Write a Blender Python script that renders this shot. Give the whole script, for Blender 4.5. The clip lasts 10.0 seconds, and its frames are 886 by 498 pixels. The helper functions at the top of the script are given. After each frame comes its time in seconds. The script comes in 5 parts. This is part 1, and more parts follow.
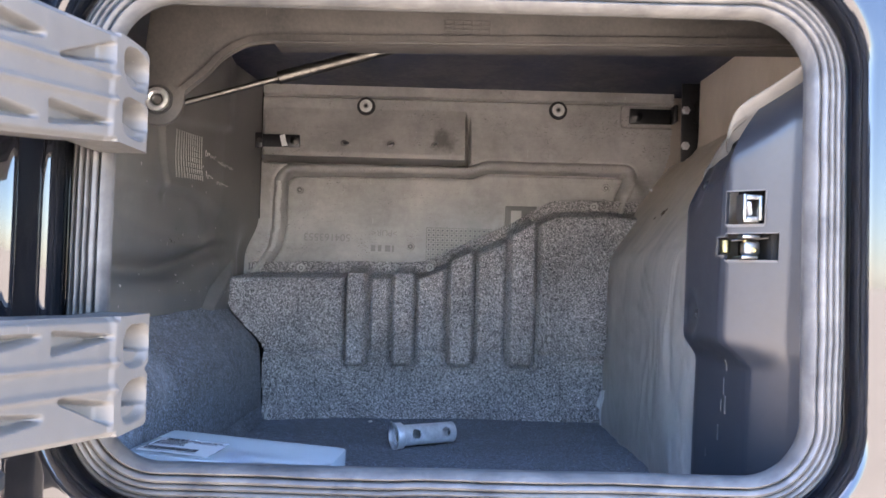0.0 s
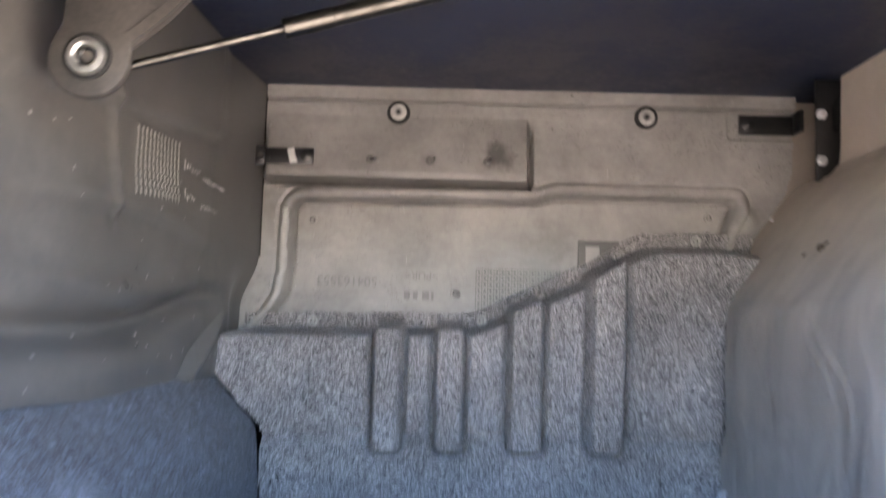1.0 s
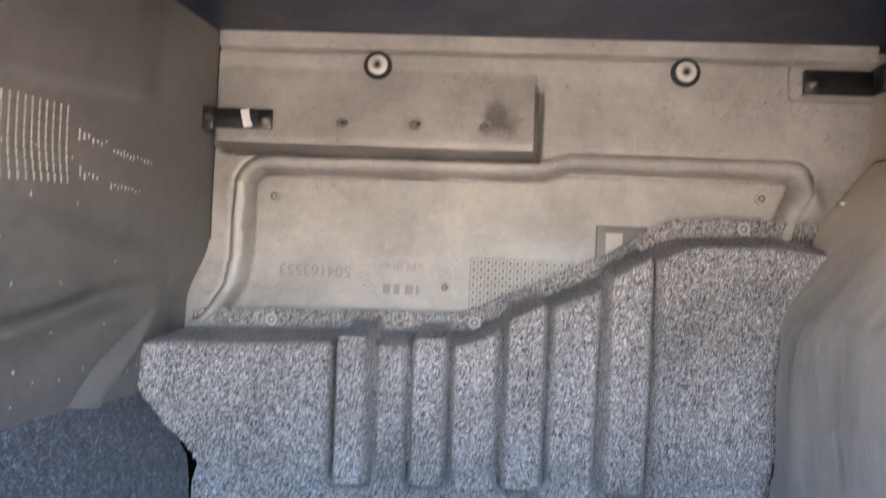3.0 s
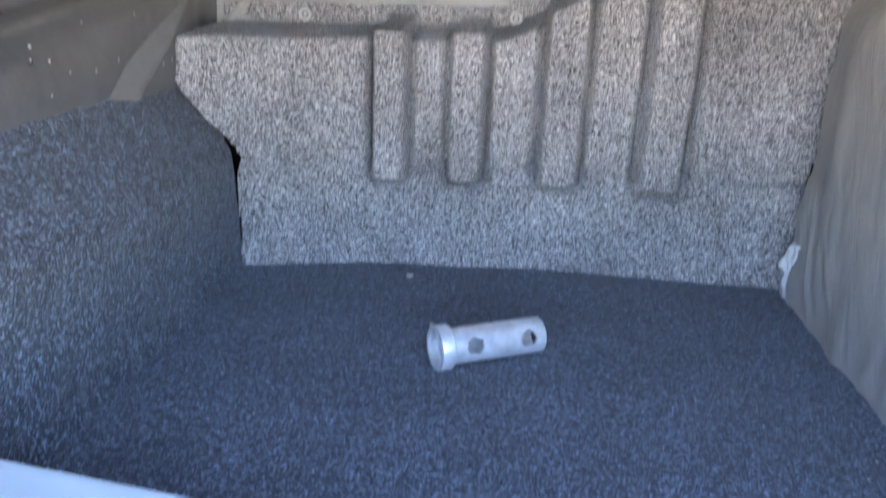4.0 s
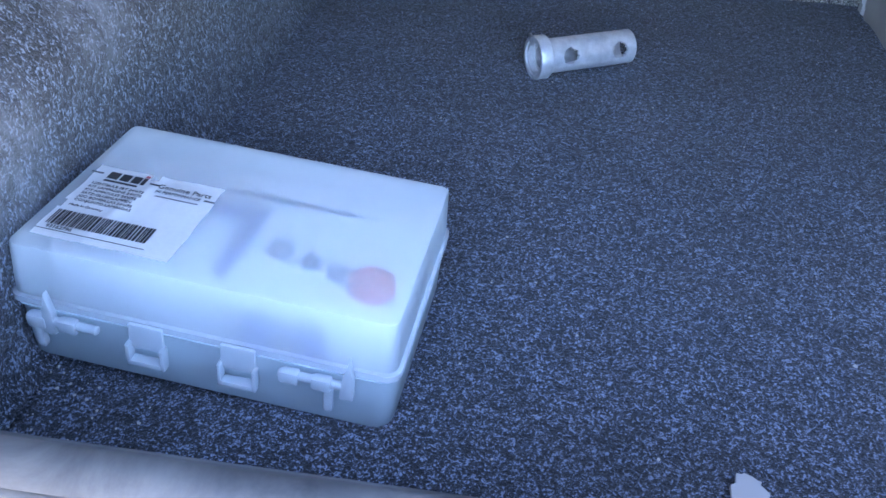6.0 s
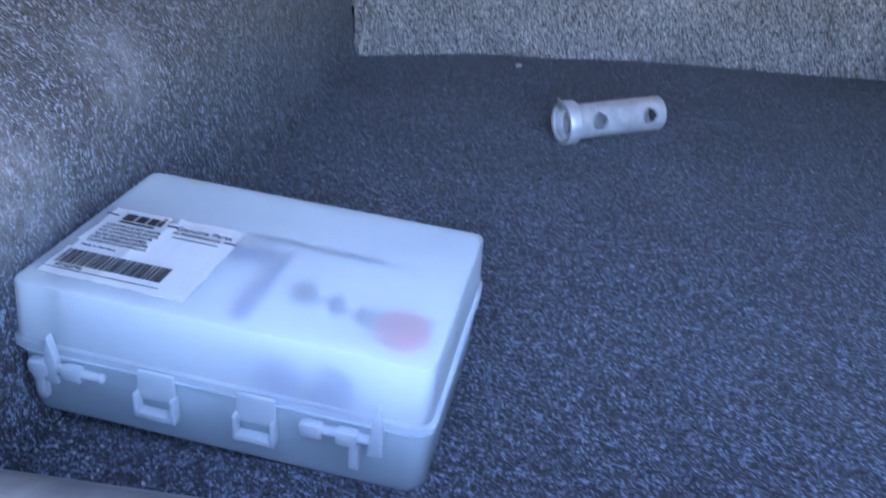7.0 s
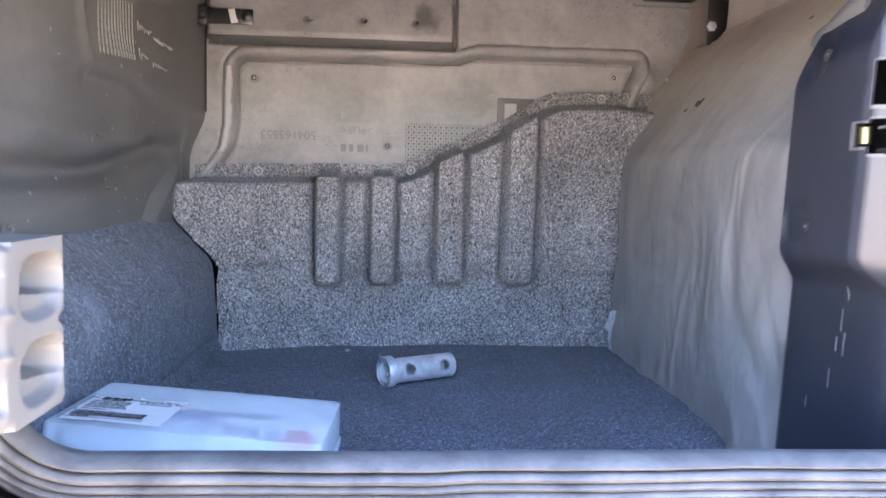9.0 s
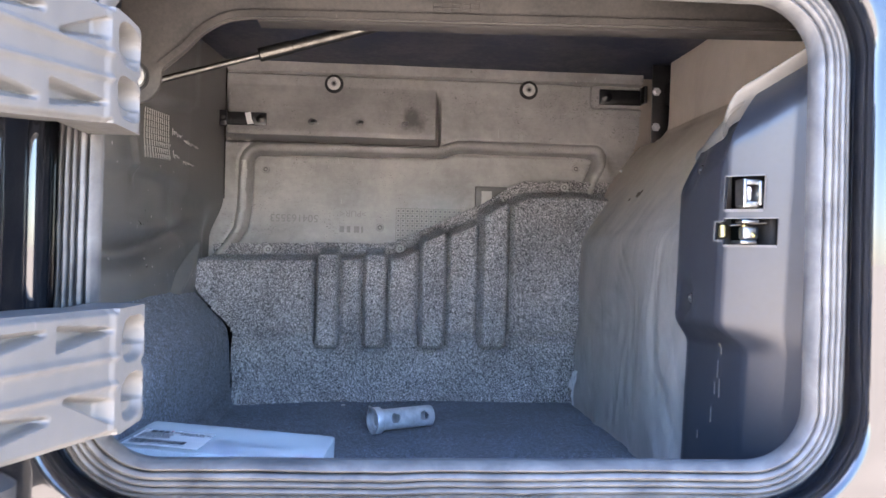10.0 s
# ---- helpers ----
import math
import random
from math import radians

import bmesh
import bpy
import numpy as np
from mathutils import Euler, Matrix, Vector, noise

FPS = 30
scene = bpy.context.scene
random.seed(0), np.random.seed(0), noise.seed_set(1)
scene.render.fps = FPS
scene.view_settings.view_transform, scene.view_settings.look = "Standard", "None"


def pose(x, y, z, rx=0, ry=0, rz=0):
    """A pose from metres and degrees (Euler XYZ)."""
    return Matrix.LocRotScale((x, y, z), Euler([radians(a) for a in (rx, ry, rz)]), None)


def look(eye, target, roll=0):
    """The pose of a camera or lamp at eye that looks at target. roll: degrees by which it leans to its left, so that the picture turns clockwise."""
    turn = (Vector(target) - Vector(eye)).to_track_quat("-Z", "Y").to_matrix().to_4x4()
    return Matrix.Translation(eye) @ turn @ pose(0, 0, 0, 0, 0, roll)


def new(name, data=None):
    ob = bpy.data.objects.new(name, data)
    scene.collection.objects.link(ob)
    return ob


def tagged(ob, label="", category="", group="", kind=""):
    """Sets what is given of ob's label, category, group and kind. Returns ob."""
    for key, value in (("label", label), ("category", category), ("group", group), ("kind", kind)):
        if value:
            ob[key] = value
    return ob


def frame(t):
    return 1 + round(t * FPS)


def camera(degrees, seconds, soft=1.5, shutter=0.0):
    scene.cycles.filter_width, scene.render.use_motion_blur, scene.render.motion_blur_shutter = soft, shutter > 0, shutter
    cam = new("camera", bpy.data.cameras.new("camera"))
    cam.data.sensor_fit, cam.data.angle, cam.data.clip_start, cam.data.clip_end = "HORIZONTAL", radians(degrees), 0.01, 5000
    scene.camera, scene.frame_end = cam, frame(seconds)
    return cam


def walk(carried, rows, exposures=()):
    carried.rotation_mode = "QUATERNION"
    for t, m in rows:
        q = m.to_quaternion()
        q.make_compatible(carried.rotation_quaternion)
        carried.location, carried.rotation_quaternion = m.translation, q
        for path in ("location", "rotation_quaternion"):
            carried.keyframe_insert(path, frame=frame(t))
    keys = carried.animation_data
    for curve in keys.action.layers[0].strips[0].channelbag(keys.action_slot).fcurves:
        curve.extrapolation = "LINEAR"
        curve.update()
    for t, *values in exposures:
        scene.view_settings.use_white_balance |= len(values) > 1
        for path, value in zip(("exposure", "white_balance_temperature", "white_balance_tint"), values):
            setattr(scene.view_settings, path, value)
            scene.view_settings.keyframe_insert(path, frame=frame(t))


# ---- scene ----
cam = camera(57.0, 10.0, shutter=0.4)
PATH = [
    (0, (-0.008, -0.005, 1.498), (0.0, 1.994, 1.566), 1.5),
    (0.5, (-0.021, 0.13, 1.478), (-0.029, 2.128, 1.552), 1.6),
    (0.8, (-0.078, 0.302, 1.484), (-0.083, 2.300, 1.575), 1.5),
    (1, (-0.087, 0.421, 1.515), (-0.103, 2.413, 1.692), 1.6),
    (1.2, (-0.087, 0.539, 1.546), (-0.109, 2.520, 1.820), 1.5),
    (1.5, (-0.058, 0.649, 1.566), (-0.097, 2.623, 1.887), 1.6),
    (2, (0.025, 0.684, 1.58), (-0.055, 2.654, 1.914), 1.9),
    (2.2, (0.026, 0.685, 1.586), (-0.068, 2.655, 1.917), 2.0),
    (3.3, (-0.018, 0.673, 1.588), (-0.150, 2.665, 1.459), 2.7),
    (3.5, (-0.013, 0.673, 1.577), (-0.161, 2.65, 1.315), 2.8),
    (4, (-0.009, 0.684, 1.565), (-0.182, 2.574, 0.935), 2.6),
    (4.5, (-0.035, 0.676, 1.557), (-0.189, 2.433, 0.614), 3.1),
    (5, (-0.055, 0.634, 1.568), (-0.208, 2.262, 0.416), 3.2),
    (5.5, (-0.069, 0.596, 1.585), (-0.231, 2.181, 0.376), 3.0),
    (5.7, (-0.071, 0.596, 1.583), (-0.239, 2.181, 0.374), 2.9),
    (6.8, (-0.080, 0.600, 1.538), (-0.296, 2.260, 0.444), 2.0),
    (7, (-0.086, 0.605, 1.525), (-0.322, 2.321, 0.526), 2.0),
    (7.2, (-0.098, 0.596, 1.497), (-0.342, 2.394, 0.656), 1.4),
    (7.5, (-0.081, 0.568, 1.484), (-0.218, 2.46, 0.851), 1.6),
    (7.8, (-0.045, 0.544, 1.473), (-0.020, 2.506, 1.087), 1.5),
    (8, (-0.037, 0.499, 1.476), (0.062, 2.479, 1.217), 1.8),
    (8.5, (-0.077, 0.379, 1.472), (0.059, 2.367, 1.302), 1.4),
    (9, (-0.085, 0.251, 1.492), (0.068, 2.239, 1.335), 1.3),
    (9.2, (-0.079, 0.203, 1.505), (0.072, 2.194, 1.412), 1.2),
    (9.5, (-0.068, 0.137, 1.51), (0.083, 2.131, 1.511), 1.3),
    (10, (-0.068, 0.016, 1.506), (0.08, 2.01, 1.521), 1.3),
]
walk(cam, [(t, look(eye, target, roll)) for t, eye, target, roll in PATH],
     [(0.0, 3.68, 6500, 20), (0.5, 3.66, 6500, 20), (1.0, 4.15, 6600, 20), (1.5, 4.32, 6600, 20), (2.0, 4.68, 6600, 20), (3.5, 4.5, 6900, 20), (4.0, 4.68, 6900, 20),
      (4.5, 4.32, 6700, 18), (5.0, 4.25, 6700, 19), (5.5, 4.35, 6700, 20), (7.0, 4.25, 6700, 24), (7.5, 4.15, 6600, 28), (8.0, 4.5, 6600, 31), (8.5, 4.5, 6600, 31),
      (9.0, 4.2, 6600, 23), (9.5, 4.1, 6450, 20), (10.0, 3.85, 6350, 20)])

# ---- light ----
world = bpy.data.worlds.new("world")
scene.world = world
world.use_nodes = True
wn = world.node_tree
wn.nodes.clear()
sky = wn.nodes.new("ShaderNodeTexSky")
sky.sky_type = "NISHITA"
sky.sun_disc = False
sky.sun_elevation = radians(49)
sky.sun_rotation = radians(-86)
sky.air_density = 1.1
sky.dust_density = 0.4
sky.ozone_density = 5.0
bg = wn.nodes.new("ShaderNodeBackground")
bg.inputs["Strength"].default_value = 0.14
wout = wn.nodes.new("ShaderNodeOutputWorld")
wn.links.new(sky.outputs[0], bg.inputs[0])
wn.links.new(bg.outputs[0], wout.inputs[0])

sun_data = bpy.data.lights.new("sun", "SUN")
sun_data.energy = 5.0
sun_data.angle = radians(0.6)
sun_data.color = (1.0, 0.965, 0.91)
sun_lamp = new("sun", sun_data)
sun_lamp.matrix_world = look((-7.0, 0.55, 8.0), (0, 0, 0))


# ---- materials ----
def shader(name, base, rough=0.6, metal=0.0, spec=0.5):
    m = bpy.data.materials.new(name)
    m.use_nodes = True
    p = m.node_tree.nodes["Principled BSDF"]
    p.inputs["Base Color"].default_value = (*base, 1)
    p.inputs["Roughness"].default_value = rough
    p.inputs["Metallic"].default_value = metal
    p.inputs["Specular IOR Level"].default_value = spec
    return m, m.node_tree, p


def node(tree, kind, **values):
    n = tree.nodes.new(kind)
    for key, value in values.items():
        n.inputs[key].default_value = value
    return n


def coords(tree, scale=(1, 1, 1), turn=(0, 0, 0)):
    c = tree.nodes.new("ShaderNodeNewGeometry")
    mp = tree.nodes.new("ShaderNodeMapping")
    mp.inputs["Scale"].default_value = scale
    tree.links.new(c.outputs["Position"], mp.inputs["Vector"])
    if any(turn):
        # turned before it is stretched, so that the grain runs aslant
        tn = tree.nodes.new("ShaderNodeMapping")
        tn.inputs["Rotation"].default_value = turn
        tree.links.new(c.outputs["Position"], tn.inputs["Vector"])
        tree.links.new(tn.outputs[0], mp.inputs["Vector"])
    return mp.outputs[0]


def noise_tex(tree, vec, scale, detail=4.0, rough=0.55, distortion=0.0):
    n = node(tree, "ShaderNodeTexNoise", Scale=scale, Detail=detail, Roughness=rough, Distortion=distortion)
    tree.links.new(vec, n.inputs["Vector"])
    return n.outputs["Fac"]


def ramp(tree, fac, stops):
    r = tree.nodes.new("ShaderNodeValToRGB")
    while len(r.color_ramp.elements) < len(stops):
        r.color_ramp.elements.new(0.5)
    for e, (at, col) in zip(r.color_ramp.elements, stops):
        e.position, e.color = at, (*col, 1) if len(col) == 3 else col
    tree.links.new(fac, r.inputs[0])
    return r.outputs[0]


def mixed(tree, fac, a, b, blend="MIX"):
    n = tree.nodes.new("ShaderNodeMix")
    n.data_type, n.blend_type = "RGBA", blend
    for sock, v in ((n.inputs[0], fac), (n.inputs[6], a), (n.inputs[7], b)):
        if isinstance(v, bpy.types.NodeSocket):
            tree.links.new(v, sock)
        elif isinstance(v, tuple):
            sock.default_value = (*v, 1)
        else:
            sock.default_value = v
    return n.outputs[2]


def mapped(tree, value, low, high):
    m = tree.nodes.new("ShaderNodeMapRange")
    m.inputs["From Min"].default_value, m.inputs["From Max"].default_value = low, high
    tree.links.new(value, m.inputs["Value"])
    return m.outputs[0]


def bump(tree, p, height, strength=0.3, distance=0.001, below=None):
    b = node(tree, "ShaderNodeBump", Strength=strength, Distance=distance)
    tree.links.new(height, b.inputs["Height"])
    if below is not None:
        tree.links.new(below, b.inputs["Normal"])
    tree.links.new(b.outputs[0], p.inputs["Normal"])
    return b.outputs[0]


def dusty(name, base, dust, amount=(0.35, 0.75), rough=0.5, metal=0.0, grain=900.0, relief=0.25, scale=6.0, scratches=True, spec=0.5, fine_share=0.4, pits=False, stains=()):
    """A plain surface with blotchy dust, fine grain and a few light scratches."""
    m, t, p = shader(name, base, rough, metal, spec)
    v = coords(t)
    blot = noise_tex(t, v, scale, 6, 0.6, 0.3)
    fine = noise_tex(t, v, scale * 14, 4, 0.65)
    both = mixed(t, fine_share, blot, fine)
    fac = ramp(t, both, [(amount[0], (0, 0, 0)), (amount[1], (1, 1, 1))])
    col = mixed(t, fac, base, dust)
    if scratches:
        sv = coords(t, (260, 260, 30))
        sc = noise_tex(t, sv, 1.0, 2, 0.5, 0.6)
        sf = ramp(t, sc, [(0.72, (0, 0, 0)), (0.76, (0.3, 0.3, 0.3))])
        col = mixed(t, sf, col, tuple(min(1, c * 1.6 + 0.05) for c in dust))
    if pits:
        pit = ramp(t, noise_tex(t, coords(t, (1, 1, 1.6)), 210, 3, 0.7), [(0.60, (0, 0, 0)), (0.66, (1, 1, 1))])
        where = ramp(t, noise_tex(t, v, 14, 3, 0.6), [(0.46, (0, 0, 0)), (0.62, (0.9,) * 3)])
        col = mixed(t, mixed(t, 1.0, pit, where, "MULTIPLY"), col, tuple(c * 0.3 for c in base))
        streak = ramp(t, noise_tex(t, coords(t, (9, 9, 60)), 1.0, 4, 0.6, 0.4), [(0.3, (0.94,) * 3), (0.7, (1.04,) * 3)])
        col = mixed(t, 1.0, col, streak, "MULTIPLY")
    for x, y, z, r, depth in stains:
        away = t.nodes.new("ShaderNodeVectorMath")
        away.operation = "DISTANCE"
        away.inputs[1].default_value = (x, y, z)
        t.links.new(v, away.inputs[0])
        warp = mixed(t, 0.5, mapped(t, away.outputs["Value"], 0.0, 2 * r), noise_tex(t, v, 40, 4, 0.6))
        col = mixed(t, ramp(t, warp, [(0.36, (depth,) * 3), (0.54, (0, 0, 0))]), col, tuple(c * 0.35 for c in base))
    t.links.new(col, p.inputs["Base Color"])
    rr = ramp(t, fac, [(0.0, (rough - 0.1,) * 3), (1.0, (min(1, rough + 0.25),) * 3)])
    t.links.new(rr, p.inputs["Roughness"])
    bump(t, p, noise_tex(t, v, grain, 2, 0.5), relief, 0.0004)
    return m


def carpet_material(name, dark, light, size=1.0, mid=0.5, rubbed=()):
    """Speckled needle felt: short pale fibres over dark ones; rubbed lists dusty patches as x, y, z, radius."""
    m, t, p = shader(name, dark, 0.95, 0, 0.15)
    v = coords(t)
    f1 = noise_tex(t, v, 600 / size, 3, 0.75, 1.0)
    f2 = noise_tex(t, coords(t, (1, 1, 0.7)), 370 / size, 2, 0.6, 1.5)
    speck = mixed(t, 0.45, f1, f2)
    big = noise_tex(t, v, 9, 4, 0.6)
    fac = ramp(t, speck, [(0.45, (0, 0, 0)), (0.53, (mid,) * 3), (0.59, (1, 1, 1))])
    col = mixed(t, fac, dark, light)
    worn = ramp(t, big, [(0.3, (0.72, 0.72, 0.72)), (0.7, (1.2, 1.2, 1.2))])
    col = mixed(t, 1.0, col, worn, "MULTIPLY")
    for x, y, z, r in rubbed:
        away = t.nodes.new("ShaderNodeVectorMath")
        away.operation = "DISTANCE"
        away.inputs[1].default_value = (x, y, z)
        t.links.new(v, away.inputs[0])
        near = ramp(t, mapped(t, away.outputs["Value"], 0.0, r), [(0.1, (0.5,) * 3), (1.0, (0, 0, 0))])
        patch = mixed(t, 1.0, near, ramp(t, noise_tex(t, v, 45, 5, 0.7), [(0.35, (0.1,) * 3), (0.62, (1, 1, 1))]), "MULTIPLY")
        col = mixed(t, patch, col, tuple(c * 0.5 + 0.22 for c in light))
    t.links.new(col, p.inputs["Base Color"])
    p.inputs["Sheen Weight"].default_value = 0.25
    p.inputs["Sheen Roughness"].default_value = 0.6
    b0 = node(t, "ShaderNodeBump", Strength=0.5, Distance=0.004)
    t.links.new(noise_tex(t, v, 60, 3, 0.6), b0.inputs["Height"])
    bump(t, p, speck, 0.9, 0.0025, b0.outputs[0])
    return m


def metal_material(name, base, rough, streak=(40, 40, 400), worn=0.12):
    m, t, p = shader(name, base, rough, 1.0)
    v = coords(t)
    n1 = noise_tex(t, v, 60, 5, 0.6)
    col = mixed(t, ramp(t, n1, [(0.35, (0, 0, 0)), (0.75, (1, 1, 1))]), base, tuple(c * 0.6 for c in base))
    t.links.new(col, p.inputs["Base Color"])
    rr = ramp(t, n1, [(0.3, (max(0.05, rough - worn),) * 3), (0.8, (rough + worn,) * 3)])
    t.links.new(rr, p.inputs["Roughness"])
    bump(t, p, noise_tex(t, coords(t, streak), 6, 3), 0.15, 0.0004)
    return m


M_CARPET = carpet_material("felt_carpet", (0.016, 0.016, 0.017), (0.95, 0.89, 0.865), 0.86, 0.42)
# same felt as above, with shade and blue skylight put into the colours
M_SHADED_FLOOR_CARPET = carpet_material("shaded_floor_felt", (0.003, 0.0045, 0.0075), (0.27, 0.335, 0.455), 1.3, 0.10)
M_SHADED_SIDE_CARPET = carpet_material("shaded_side_felt", (0.003, 0.0045, 0.0075), (0.235, 0.29, 0.385), 1.4, 0.09, ((-0.37, 1.11, 1.352, 0.055), (-0.37, 0.955, 1.325, 0.075), (-0.36, 1.06, 1.25, 0.045)))
M_BACK = dusty("dusty_moulded_plastic", (0.195, 0.187, 0.175), (0.50, 0.475, 0.44), (0.30, 0.72), 0.39, grain=420, relief=0.4, scale=6, fine_share=0.18, pits=True, stains=((-0.005, 1.81, 1.803, 0.030, 0.75), (-0.125, 1.81, 1.792, 0.018, 0.4), (0.09, 1.857, 1.66, 0.05, 0.3)))
M_LEFT = dusty("black_plastic_dusty", (0.075, 0.075, 0.073), (0.20, 0.19, 0.175), (0.3, 0.8), 0.35, grain=800, scale=4, scratches=False, spec=0.6)
# paler plastic: light on the fillet put into colour; also the clip frame's grey
M_LIT_FILLET_CLIP = dusty("lit_fillet_clip_plastic", (0.13, 0.128, 0.122), (0.23, 0.222, 0.208), (0.3, 0.8), 0.42, grain=800, scale=9, scratches=False)
M_BLACK = dusty("black_plastic", (0.024, 0.025, 0.027), (0.05, 0.049, 0.047), (0.3, 0.95), 0.36, grain=1200, scale=9)
M_COVER = dusty("glossy_moulded_plastic", (0.015, 0.018, 0.026), (0.040, 0.042, 0.048), (0.3, 0.95), 0.36, grain=900, scale=9, spec=0.75, scratches=False)
M_CEIL = dusty("dark_board", (0.006, 0.012, 0.042), (0.065, 0.085, 0.15), (0.42, 0.70), 0.5, grain=300, fine_share=0.3, scale=6, scratches=False)
M_BEAM = dusty("dusty_painted_steel", (0.042, 0.040, 0.038), (0.105, 0.095, 0.086), (0.36, 0.70), 0.55, grain=300, relief=0.6, scale=16)
M_BLACKMETAL = dusty("black_painted_steel", (0.012, 0.012, 0.013), (0.05, 0.046, 0.04), (0.5, 0.9), 0.4, grain=900, scale=20)
M_ARM = dusty("grey_cast_plastic", (0.105, 0.102, 0.098), (0.165, 0.156, 0.142), (0.3, 0.8), 0.42, grain=600, scale=10)
M_STEEL = metal_material("zinc_plated_steel", (0.80, 0.81, 0.82), 0.40)
M_STEEL.node_tree.nodes["Principled BSDF"].inputs["Metallic"].default_value = 0.35
M_CHROME = metal_material("strut_steel", (0.13, 0.125, 0.115), 0.46, (40, 40, 40))
M_LATCH = metal_material("dull_latch_steel", (0.42, 0.415, 0.40), 0.42)
M_BRASS = metal_material("yellow_passivated_steel", (0.38, 0.30, 0.14), 0.35)
M_TAN = dusty("tan_board_edge", (0.30, 0.255, 0.21), (0.38, 0.33, 0.28), (0.3, 0.8), 0.7, grain=500, scale=12)
M_RUBBER = shader("soft_black_rubber", (0.02, 0.02, 0.02), 0.7)[0]
# darker than the panel: the letters' edge shading is put into their colour
M_RELIEF = shader("raised_marks", (0.265, 0.255, 0.236), 0.5)[0]
# grid lines, darker than the panel round them
M_GROOVE = shader("dark_relief", (0.12, 0.115, 0.105), 0.6)[0]
M_MARK = shader("pale_scuff", (0.5, 0.48, 0.45), 0.8)[0]
M_FAINT = shader("faint_scratch", (0.13, 0.127, 0.122), 0.7)[0]
M_SCUFF = shader("faint_scuff", (0.26, 0.25, 0.235), 0.8)[0]
M_INK = shader("printing_ink", (0.03, 0.03, 0.035), 0.6)[0]
M_FADED = shader("faded_printing", (0.16, 0.16, 0.18), 0.6)[0]
M_INKRED = shader("red_ink", (0.5, 0.06, 0.08), 0.6)[0]
M_PAPER = dusty("white_paper", (0.78, 0.78, 0.77), (0.66, 0.65, 0.63), (0.4, 0.9), 0.6, grain=600, relief=0.1, scale=20, scratches=False)
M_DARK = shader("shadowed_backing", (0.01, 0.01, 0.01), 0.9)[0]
M_CABIN = shader("cabin_lining", (0.05, 0.05, 0.05), 0.8)[0]


def seal_material():
    m, t, p = shader("weathered_rubber_seal", (0.2, 0.2, 0.205), 0.38)
    v = coords(t)
    f = ramp(t, noise_tex(t, v, 22, 6, 0.65, 0.5), [(0.3, (0.05, 0.051, 0.054)), (0.75, (0.165, 0.162, 0.156))])
    t.links.new(f, p.inputs["Base Color"])
    bump(t, p, noise_tex(t, v, 120, 4), 0.25, 0.001)
    return m


M_SEAL = seal_material()


def paint_material():
    m, t, p = shader("glossy_black_paint", (0.012, 0.013, 0.016), 0.07)
    v = coords(t)
    dust = ramp(t, noise_tex(t, v, 30, 6, 0.7), [(0.55, (0.008, 0.009, 0.012)), (0.95, (0.035, 0.034, 0.032))])
    t.links.new(dust, p.inputs["Base Color"])
    bump(t, p, noise_tex(t, v, 5.0, 2), 0.05, 0.003)
    p.inputs["Coat Weight"].default_value = 0.9
    p.inputs["Coat Roughness"].default_value = 0.03
    return m


M_PAINT = paint_material()


def foil_material():
    m, t, p = shader("wrinkled_film", (0.36, 0.325, 0.285), 0.33)
    v = coords(t)
    big = noise_tex(t, coords(t, (9, 9, 3)), 1.0, 6, 0.6, 1.5)
    col = ramp(t, big, [(0.3, (0.31, 0.29, 0.262)), (0.55, (0.41, 0.388, 0.35)), (0.8, (0.49, 0.465, 0.425))])
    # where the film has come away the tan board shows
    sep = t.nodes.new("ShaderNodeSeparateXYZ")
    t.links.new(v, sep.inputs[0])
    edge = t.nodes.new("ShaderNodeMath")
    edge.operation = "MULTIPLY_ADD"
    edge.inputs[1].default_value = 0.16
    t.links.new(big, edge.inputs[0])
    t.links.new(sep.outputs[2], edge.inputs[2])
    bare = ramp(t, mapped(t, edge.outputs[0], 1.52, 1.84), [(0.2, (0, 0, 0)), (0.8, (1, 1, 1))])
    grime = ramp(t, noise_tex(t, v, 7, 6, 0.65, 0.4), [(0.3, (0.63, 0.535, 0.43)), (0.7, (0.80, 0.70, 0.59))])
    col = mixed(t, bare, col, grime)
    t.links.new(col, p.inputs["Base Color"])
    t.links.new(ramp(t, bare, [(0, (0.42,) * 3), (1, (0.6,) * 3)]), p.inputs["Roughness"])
    b0 = node(t, "ShaderNodeBump", Strength=0.4, Distance=0.010)
    t.links.new(ramp(t, bare, [(0, (0.34,) * 3), (1, (0.12,) * 3)]), b0.inputs["Strength"])
    t.links.new(noise_tex(t, coords(t, (20, 20, 6), (radians(26), 0, 0)), 1.0, 4, 0.55, 1.0), b0.inputs["Height"])
    bump(t, p, noise_tex(t, coords(t, (50, 60, 13), (radians(32), 0, 0)), 1.0, 5, 0.65, 0.8), 0.36, 0.003, b0.outputs[0])
    return m


M_FOIL = foil_material()


def frosted_material(name, base, clear, rough):
    """Milky plastic: most of it scatters, a clear share lets the contents show."""
    m, t, p = shader(name, base, rough)
    v = coords(t)
    c = ramp(t, noise_tex(t, v, 18, 5, 0.6), [(0.3, tuple(k * 0.92 for k in base)), (0.75, base)])
    t.links.new(c, p.inputs["Base Color"])
    bump(t, p, noise_tex(t, v, 400, 3), 0.15, 0.0005)
    see = node(t, "ShaderNodeBsdfTransparent", Color=(0.97, 0.985, 1.0, 1.0))
    mix = t.nodes.new("ShaderNodeMixShader")
    mix.inputs[0].default_value = clear
    t.links.new(p.outputs[0], mix.inputs[1])
    t.links.new(see.outputs[0], mix.inputs[2])
    t.links.new(mix.outputs[0], t.nodes["Material Output"].inputs["Surface"])
    return m


